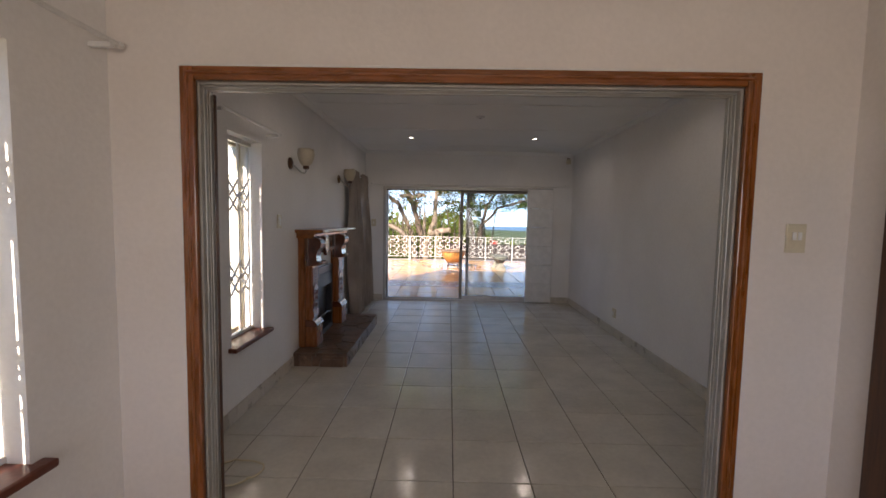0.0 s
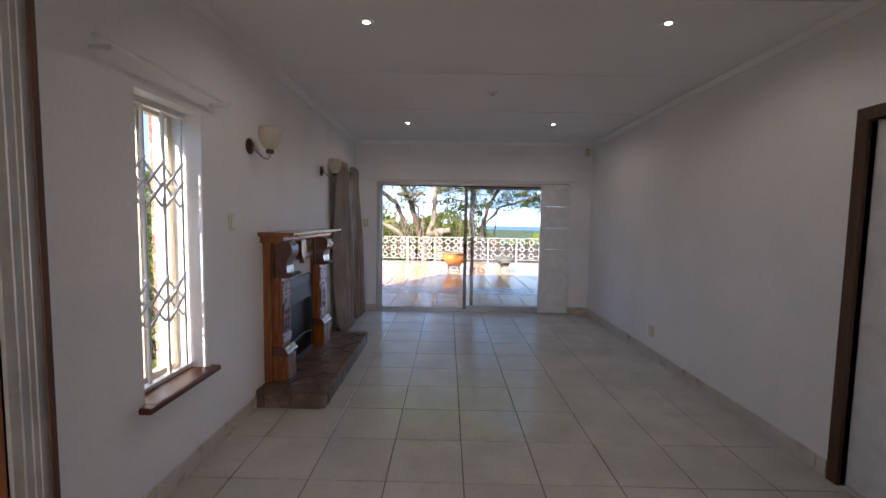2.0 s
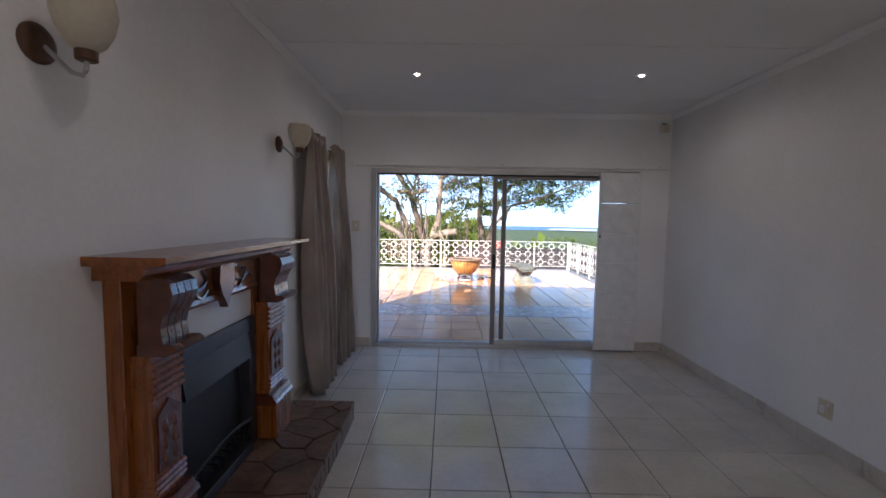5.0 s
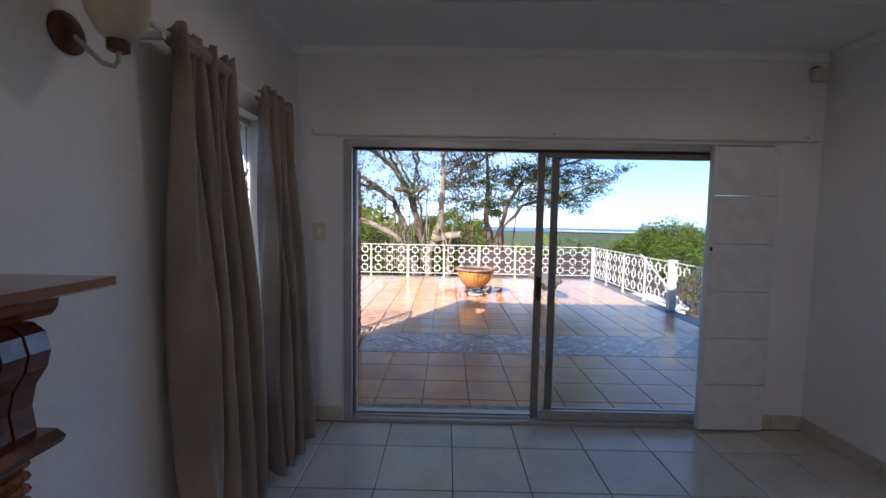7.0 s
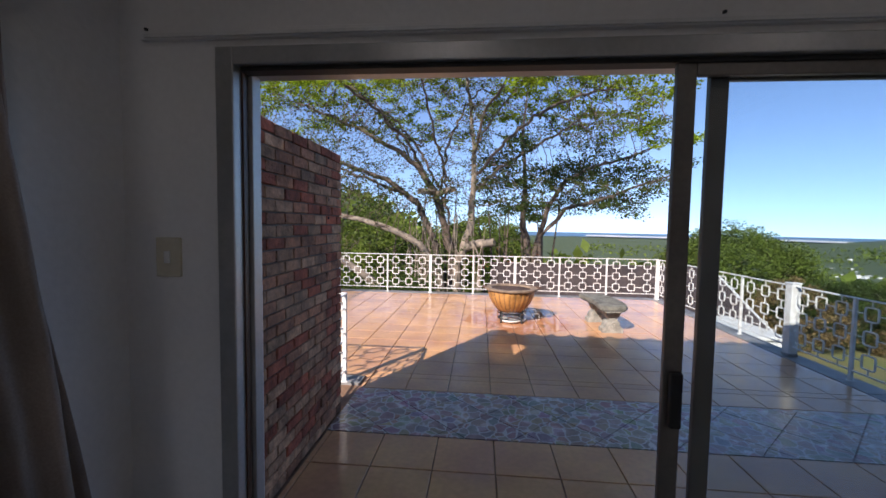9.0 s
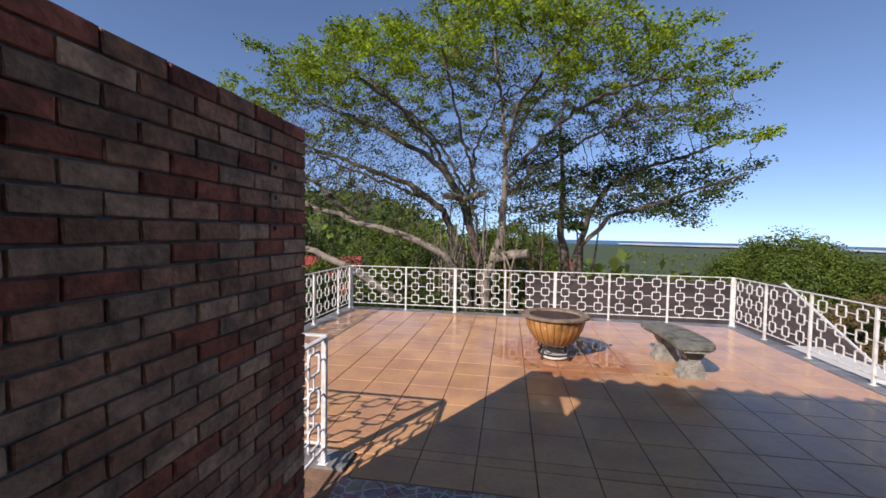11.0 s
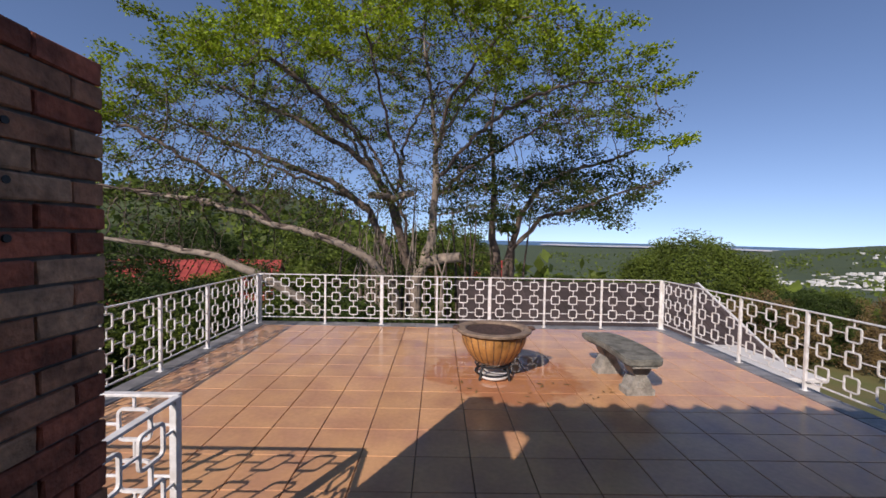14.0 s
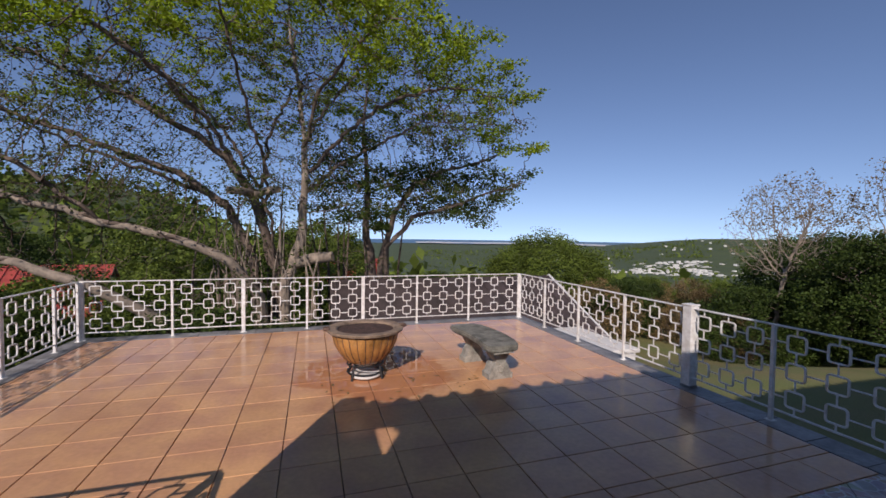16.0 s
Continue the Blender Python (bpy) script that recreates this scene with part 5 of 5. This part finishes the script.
centres = np.array([c for c, _, _ in SPRAYS])
sizes = np.array([r for _, r, _ in SPRAYS])
kind_of = np.array([k for _, _, k in SPRAYS])
tips = nodes[rad < 0.011]
gap = np.linalg.norm(tips[:, None, :] - centres[None], axis=2) / sizes
near = gap.argmin(1)
tip_kind = np.where(gap.min(1) < 1.5, kind_of[near], "thin")
# Light and shade put into leaf colour: bright on top, darker inside and below.
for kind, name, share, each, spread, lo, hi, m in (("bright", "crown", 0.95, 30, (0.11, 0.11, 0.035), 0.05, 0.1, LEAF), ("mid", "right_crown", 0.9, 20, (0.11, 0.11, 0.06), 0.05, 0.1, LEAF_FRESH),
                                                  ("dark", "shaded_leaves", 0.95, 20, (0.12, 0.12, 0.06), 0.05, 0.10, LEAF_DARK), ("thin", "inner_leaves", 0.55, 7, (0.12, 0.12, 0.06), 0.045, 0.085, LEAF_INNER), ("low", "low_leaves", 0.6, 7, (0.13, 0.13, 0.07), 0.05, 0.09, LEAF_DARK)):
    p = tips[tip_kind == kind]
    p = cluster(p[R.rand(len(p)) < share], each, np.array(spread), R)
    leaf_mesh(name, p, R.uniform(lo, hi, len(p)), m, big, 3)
for st, r0 in ((STEMS[0], 0.15), (STEMS[3], 0.13), (STEMS[4], 0.13), (STEMS[1], 0.14), (STEMS[2], 0.12), (STEMS[5], 0.15), (STEMS[6], 0.11), (STEMS[7], 0.09)):
    pts = []
    for p, q in zip(st, st[1:]):
        pts += [Vector(p).lerp(Vector(q), f) + Vector(R.normal(0, 0.025, 3)) for f in (0, 0.33, 0.66)]
    part("limb", tube(pts + [Vector(st[-1])], [r0 * (1 - 0.86 * k / len(pts)) for k in range(len(pts) + 1)], 10), BARK_PALE if st in (STEMS[0], STEMS[3], STEMS[4]) else BARK, big, "thick pale limb" if st in (STEMS[0], STEMS[3], STEMS[4]) else "thick dark limb", True)
for a, b, r0 in (((-0.85, 18.9, 0.85), (0.04, 18.5, 1.05), 0.14), ((-1.75, 19.1, 2.5), (-1.18, 18.4, 2.6), 0.10), ((-1.75, 19.1, 2.5), (-2.22, 18.5, 2.55), 0.10), ((-1.15, 19.0, 0.6), (-1.15, 18.5, 1.75), 0.03)):
    lb = part("pruned_limb", tube([a, (Vector(a) + Vector(b)) / 2 + Vector((0, 0, 0.04)), b], [r0, r0 * 0.95, r0 * 0.85], 10), BARK_PALE, big, "pruned limb with a sawn end", True)
    d = (Vector(b) - Vector(a)).normalized()
    part("cut_face", tube([Vector(b) - d * 0.002, Vector(b) + d * 0.004], r0 * 0.84, 10), CUT, lb, "pale sawn wood")
for k in range(26):
    x, y = R.uniform(-2.6, -0.2), R.uniform(18.3, 18.9)
    part("shoot", tube([(x, y, -1.0), (x + R.uniform(-0.1, 0.1), y, 0.6), (x + R.uniform(-0.3, 0.3), y, R.uniform(1.0, 2.2))], [0.02, 0.015, 0.006], 5), BARK_PALE, big)
for k in range(18):
    x, y, lean = R.uniform(-3.6, 2.2), R.uniform(19.6, 21.4), R.uniform(-0.25, 0.25)
    part("sucker", tube([(x, y, -2.5), (x + lean, y, 0.6), (x + 2.2 * lean + R.uniform(-0.2, 0.2), y, R.uniform(1.6, 3.4))], [0.05, 0.035, 0.012], 6), BARK, big)


def bush(name, label, at, radii, n, size, material, seed, inner=0.75, category="bush"):
    """A dense leafy shrub: a short branching stem and a clumpy leaf shell."""
    rs = np.random.RandomState(seed)
    t = thing(name, at, label, category)
    c = np.array(at) + np.array((0, 0, radii[2] * 0.75))
    clumps = np.array(crown_points(max(30, n // 110), c, radii, inner, rs, at[2] - 0.2))
    stems = [[at, (at[0] + 0.1, at[1], at[2] + radii[2] * 0.5)]]
    nd, pr = grow(stems, clumps[::3], radii[0] * 0.12, radii[0] * 0.14, 99, seed)
    branch_mesh("stem", nd, pr, 0.012, 2.2, BARK, t, cap=0.2)
    pts = cluster(clumps, 110, np.array(radii) * 0.07, rs)
    leaf_mesh("foliage", pts, rs.uniform(size * 0.7, size * 1.3, len(pts)), material, t, seed)
    return t


dome = bush("round_tree", "dense round-topped dark green tree below the terrace", (17.2, 36.5, -9.0), (5.4, 5.2, 5.9), 120000, 0.14, LEAF_MID, 31, 0.9, "tree")
b1 = bush("bush", "dense green shrub on the slope", (8.0, 26.0, -4.2), (2.6, 2.4, 1.9), 26000, 0.10, LEAF_MID, 41)
b2 = bush("bush", "dark green shrub in the garden", (20.0, 17.5, -2.6), (3.0, 2.8, 2.6), 30000, 0.11, LEAF_DARK, 42)
b3 = bush("bush", "dry brownish shrub on the slope", (13.0, 25.0, -3.6), (2.2, 2.0, 1.7), 14000, 0.08, LEAF_DRY, 43, 0.6)
RB = random.Random(77)


def again(src, x, y, s, sz=1.0, sink=0.3):
    tall = (1.9 if src is b1 else 2.6 if src is b2 else 1.7) * 1.85
    top = (1.2 - 0.075 * math.hypot(x, y - 8)) if x > 2 and y > 21 else (2.6 if y > 21 else 0.5 if y > 15 else 1.2)
    g0 = land(x, y)
    s = min(s, max(0.35, (top - g0 + sink) / tall)) if not (x > 17 and y < 24) else s
    copy_thing(src, pose(x, y, land(x, y) - sink, 0, 0, RB.uniform(0, 360)) @ Matrix.Diagonal((s, s, s * sz, 1)))


# slope in front, beyond the rail
for x, y, s in ((-5.5, 23, 0.9), (-2.5, 25, 1.0), (-9, 26, 1.1), (-14, 24, 1.1), (1.5, 26, 1.0), (4.5, 29, 1.2), (-5, 30, 1.4), (-1, 33, 1.5), (9, 33, 1.3), (13, 31, 1.3),
                (24, 40, 1.8), (27, 36, 1.6), (30, 42, 2.0), (10, 42, 2.0), (0, 44, 2.2), (-10, 42, 2.2), (-22, 44, 2.4), (33, 34, 1.8), (20, 30, 1.2), (16, 27, 1.0), (36, 27, 1.7), (28, 26, 1.2)):
    again(RB.choice((b1, b1, b2)), x, y, s)
for x, y, s in ((11, 27, 0.7), (15, 29, 0.7), (17.5, 25.5, 0.8), (22, 27, 1.1), (25, 31, 1.1), (19, 22.5, 0.8)):
    again(b3, x, y, s)
# dark planting round the lawn
for x, y, s in ((22, 14, 1.1), (23, 20, 1.2), (21.5, 11, 1.0), (24, 8, 1.2), (18, 21, 0.8), (27, 16, 1.5), (26, 23, 1.4), (20, 14.5, 0.7), (25, 12, 1.5), (28, 4, 1.6)):
    again(b2, x, y, s)
# undergrowth right behind the railing, below floor level
for x, y, s in ((-4.2, 17.2, 0.55), (-2.6, 17.4, 0.6), (-0.8, 17.0, 0.5), (-6.2, 15.5, 0.7), (-6.4, 12.5, 0.7), (-6.8, 18.5, 0.8), (-9.5, 15.0, 0.9), (-10, 20, 1.0), (-3.4, 21, 0.9), (0.6, 22, 0.9), (3, 23, 0.9), (-4.8, 10.5, 0.6), (-8, 10, 0.9), (-5.2, 7.0, 0.75), (-6.5, 3.5, 0.9), (-5.5, 0.5, 0.8), (-9, 6, 1.3)):
    again(RB.choice((b1, b2)), x, y, s)

# Shrub added outside the second window so its shade falls on the lower reveal.
copy_thing(b2, pose(-3.4, 0.8, land(-3.4, 0.8) - 0.2, 0, 0, 40) @ Matrix.Diagonal((0.42, 0.42, 0.72, 1)))

# hillside woods, uncountable
rw = np.random.RandomState(8)
pts, sz = [], []
for k in range(1500):
    az, r = rw.uniform(-75, 80), 45 + 260 * rw.rand() ** 1.4
    x, y = r * math.sin(radians(az)), 8 + r * math.cos(radians(az))
    c = np.array((x, y, land(x, y) + 0.4))
    s = rw.uniform(1.6, 3.6) * (1 + r / 260)
    p = c + rw.normal(0, 1, (34, 3)) * np.array((s, s, s * 0.55)) * 0.6
    pts.append(p)
    sz.append(np.full(34, s * 0.42))
for k in range(900):
    az, r = rw.uniform(14, 100), 120 + 1400 * rw.rand()
    x, y = r * math.sin(radians(az)), 8 + r * math.cos(radians(az))
    s = rw.uniform(2.2, 5.0) * (1 + r / 700)
    pts.append(np.array((x, y, land(x, y) - 1.0)) + rw.normal(0, 1, (22, 3)) * np.array((s, s, s * 0.4)))
    sz.append(np.full(22, s * 0.6))
woods = thing("backdrop_woods", (0, 100, -20), "dense green bush covering the hillsides", "woodland", kind="stuff")
leaf_mesh("canopy", np.concatenate(pts), np.concatenate(sz), LEAF_MID, woods, 9, 0.8)


def bare_tree(at, centre, radii, seed, n=2200):
    rs = np.random.RandomState(seed)
    t = thing("bare_tree", at, "half-bare twiggy tree with a few dry leaves", "tree", "half-bare garden trees")
    tg = crown_points(n, centre, radii, 0.25, rs, at[2] + 1.5)
    nd, pr = grow([[at, (at[0] + 0.2, at[1], at[2] + 1.5), tuple((np.array(at) * 0.4 + np.array(centre) * 0.6))]], tg, 0.16, 0.19, 6, seed)
    rd, kd = branch_mesh("trunk", nd, pr, 0.006, 2.5, BARK_PALE, t, cap=0.13)
    tp = nd[(rd < 0.009) & (nd[:, 2] > centre[2])]
    tp = tp[rs.rand(len(tp)) < 0.45]
    if len(tp):
        p = cluster(tp, 5, 0.12, rs)
        leaf_mesh("leaves", p, rs.uniform(0.07, 0.13, len(p)), LEAF_DRY, t, seed)


bare_tree((18.5, 20.5, -2.6), (19.6, 20.6, 2.0), (2.9, 2.4, 2.5), 51)
bare_tree((20.5, 17.2, -2.6), (21.0, 17.0, 2.6), (2.3, 2.2, 2.6), 52)
bare_tree((21.5, 14.5, -2.6), (22.0, 14.4, 2.8), (2.6, 2.2, 2.5), 53)


# ---- neighbouring buildings ----
def house(at, w, d, z_eave, z_ridge, roof_mat, label, turn):
    h = thing("neighbour_house", (0, 0, 0), label, "house")
    part("wall", box(-w, w, -d, d, -4, z_eave), HOUSE_WHITE, h)
    part("roof", prism([(-d - 0.4, z_eave - 0.1), (0, z_ridge), (d + 0.4, z_eave - 0.1), (d + 0.4, z_eave), (0, z_ridge + 0.12), (-d - 0.4, z_eave)], "x", -w - 0.4, w + 0.4), roof_mat, h)
    slope = math.hypot(d + 0.4, z_ridge - z_eave)
    for k in range(int(w * 2 / 0.42)):
        x = -w + k * 0.42
        part("roof_rib", tube([(x, -d - 0.4, z_eave + 0.02), (x, 0, z_ridge + 0.14)], 0.04, 5), roof_mat, h)
    for x in (-w * 0.5, w * 0.4):
        part("window", box(x - 0.6, x + 0.6, -d - 0.03, -d + 0.02, z_eave - 1.6, z_eave - 0.5, 0.01), STEEL, h)
    h.matrix_basis = pose(*at, 0, 0, turn)
    return h


h1 = house((-16.5, 32.5, -3.0), 6, 3.5, 0.6, 2.7, ROOF_RED, "neighbouring house with a ribbed red metal roof", 12)
for x in (-3.4, -1.2):
    hx, hy, hz = h1.location
    part("roof_light", prism([(-2.9 + hy, 0.95 + hz), (-1.7 + hy, 1.60 + hz), (-1.7 + hy, 1.78 + hz), (-2.9 + hy, 1.13 + hz)], "x", x + hx, x + 1.3 + hx), STEEL, h1)
house((1.0, 46, -6.2), 4, 3, 3.6, 5.4, ROOF_RED, "distant house with a red roof among trees", -8)

shed = thing("outbuilding", (2.6, 18, -2.6), "low outbuilding with dark ribbed roof just below the terrace", "outbuilding")
part("wall", box(0.4, 6.1, 17.0, 20.4, -3.5, -0.6), HOUSE_WHITE, shed)
part("roof", prism([(16.4, -0.95), (19.2, 0.32), (21.0, -0.5), (21.0, -0.42), (19.2, 0.40), (16.4, -0.87)], "x", 0.0, 6.5), ROOF_DARK, shed)
part("barge_board", prism([(16.4, -0.98), (19.2, 0.30), (21.0, -0.55), (21.0, -0.40), (19.2, 0.44), (16.4, -0.84)], "x", 6.5, 6.54), WHITE, shed, "white barge board")
for k in range(21):
    x = 0.15 + k * 0.31
    part("roof_rib", tube([(x, 16.4, -0.86), (x, 19.2, 0.41)], 0.02, 5), ROOF_DARK, shed)
# White block added in place of bright sunlit ground; its white paints the sunlight.
gw = thing("garden_wall", (4.6, 15.4, -2.4), "low white block standing in for sunlit ground below the terrace", "wall")
part("masonry", box(4.2, 5.4, 14.4, 16.2, -2.6, -0.55, 0.03), HOUSE_WHITE, gw)
part("coping", box(4.15, 5.45, 14.35, 16.25, -0.55, -0.47, 0.02), HOUSE_WHITE, gw)


copy_thing(b1, pose(-3.9, 6.0, -1.0, 0, 0, 20) @ Matrix.Diagonal((0.42, 0.42, 0.62, 1)))
copy_thing(b1, pose(-3.6, 3.3, -1.4, 0, 0, 130) @ Matrix.Diagonal((0.36, 0.36, 0.5, 1)))


# ---- pieces: brick screen wall, tiles and paving ----
BX0, BX1, BY0, BY1, BZ = -1.73, -1.50, YB1, 9.52, 2.10
bw = thing("wall_brick", (-1.6, 8.6, 0), "screen wall of rough red and buff face bricks", "brick wall", kind="structure")
part("mortar", box(BX0 + 0.013, BX1 - 0.013, BY0, BY1 - 0.013, -0.3, BZ - 0.004), MORTAR, bw)
rb = random.Random(3)
pipe = thing("downpipe", (-1.66, 7.85, 2.1), "white rain downpipe beside the door", "downpipe")
part("pipe", tube([(-1.66, 7.86, 2.10), (-1.66, 7.86, 2.86)], 0.042, 14), WHITE, pipe, "", True)
part("clip", tube([(-1.66, 7.86, 2.4), (-1.66, 7.86, 2.43)], 0.048, 14), WHITE, pipe)


def brick_mesh(sx, sy, sz, material, seed):
    bm = box(-sx / 2, sx / 2, -sy / 2, sy / 2, -sz / 2, sz / 2, 0.005)
    r = random.Random(seed)
    for v in bm.verts:
        v.co += Vector([r.uniform(-0.0025, 0.0025) for _ in range(3)])
    me = bpy.data.meshes.new("brick")
    bm.to_mesh(me)
    bm.free()
    me.materials.append(material)
    return me


BL, BH = 0.215, 0.0705
kinds = {}
rows_n = int(BZ / BH)
for j in range(rows_n + 1):
    z = BZ - BH / 2 - j * BH
    if z < 0:
        break
    y = BY1 - (0.1075 if j % 2 else 0.0)
    if j % 2:
        key = ("h", rb.randrange(3))
        if key not in kinds:
            kinds[key] = brick_mesh(BX1 - BX0, 0.098, 0.0615, BRICKS[key[1]], 90 + key[1])
        ob = new("brick", kinds[key])
        ob.parent = bw
        ob.location = Vector(((BX0 + BX1) / 2, BY1 - 0.0505, z)) - base_of(bw)
    while y > BY0 + 0.05:
        ln = min(BL - 0.010, y - BY0)
        for face in (1, 0):
            if face == 0 and ln < 0.1:
                continue
            q = rb.choices((0, 1, 2), (3, 4, 4))[0]
            key = (round(ln, 3), q, rb.randrange(3))
            if key not in kinds:
                kinds[key] = brick_mesh(0.106, ln, 0.0615, BRICKS[q], int(ln * 1000) + q * 7 + key[2])
            ob = new("brick", kinds[key])
            ob.parent = bw
            cx = BX1 - 0.053 if face else BX0 + 0.053
            ob.location = Vector((cx + rb.uniform(-0.003, 0.003), y - ln / 2, z)) - base_of(bw)
        y -= BL
for dz in (0.30, 0.47, 0.64):
    part("drill_hole", tube([(BX1 - 0.01, 9.24, BZ - dz * 0.8), (BX1 + 0.0045, 9.24, BZ - dz * 0.8)], 0.010, 10), BLACK, bw, "dark drilled hole")

floor_tiles("tile", spans(0.05, 0.447, XL, XR), spans(2.25, 0.449, -0.6, YB - 0.02), 0.0, TILE, bpy.data.objects["floor"], 0.0028)
floor_tiles("terrace_tile", spans(-0.24, 0.40, -1.48, TX1 - 0.145), spans(9.15, 0.408, YB1 + 0.03, 9.15), 0.0, TERRA, pav, 0.0035)
floor_tiles("terrace_tile", spans(-0.24, 0.40, TX0 + 0.145, TX1 - 0.145), spans(9.97, 0.408, 10.26, TY1 - 0.165), 0.0, TERRA, pav, 0.0035)
floor_tiles("terrace_tile", spans(-0.24, 0.40, -1.48, TX1 - 0.145), spans(9.97, 0.408, 9.97, 10.26), 0.0, TERRA, pav, 0.0035)


rc = random.Random(6)
# band of square tiles laid diagonally, each with a crazy-paving glaze
Y0, Y1 = 9.155, 9.965
joint = part("paving_bed", box(-1.48, TX1 - 0.15, Y0, Y1, -0.02, -0.006), TERRA_GROUT, pav)
D = 0.284
for i in range(-7, 14):
    for j in range(-1, 4):
        if (i + j) % 2:
            continue
        cx, cy = -0.28 + i * D, 9.56 + (j - 1) * D
        q = [(cx - D + 0.004, cy), (cx, cy - D + 0.004), (cx + D - 0.004, cy), (cx, cy + D - 0.004)]
        for nrm, dd in (((-1, 0), 1.48), ((1, 0), TX1 - 0.15), ((0, -1), -Y0 - 0.003), ((0, 1), Y1 - 0.003)):
            q = clip(q, nrm, dd) if len(q) > 2 else q
        if len(q) > 2:
            slab("paving_tile", q, -0.012, -0.0005 + rc.uniform(0, 0.001), CRAZY, pav)

# outside chimney breast behind the fireplace, seen through the windows
ch = thing("chimney_breast", (-2.1, 4.8, -1.5), "brick chimney breast on the outside of the house wall", "chimney")
CX0, CX1, CY0, CY1 = -2.36, -1.845, 4.06, 5.5
part("core", box(CX0 + 0.008, CX1, CY0 + 0.008, CY1, -3.0, 2.84), MORTAR, ch)
for j in range(40):
    z = -0.1 + j * BH
    x = CX0 - (0.1075 if j % 2 else 0.0)
    while x < CX1 - 0.03:
        x0, x1 = max(x, CX0), min(x + BL - 0.01, CX1)
        if x1 - x0 > 0.04:
            ln, q = round(x1 - x0, 3), rb.randrange(3)
            key = ("c", ln, q)
            if key not in kinds:
                kinds[key] = brick_mesh(ln, 0.05, 0.0615, BRICKS[q], 200 + q)
            ob = new("brick", kinds[key])
            ob.parent = ch
            ob.location = Vector(((x0 + x1) / 2, CY0 + 0.025, z)) - base_of(ch)
        x += BL
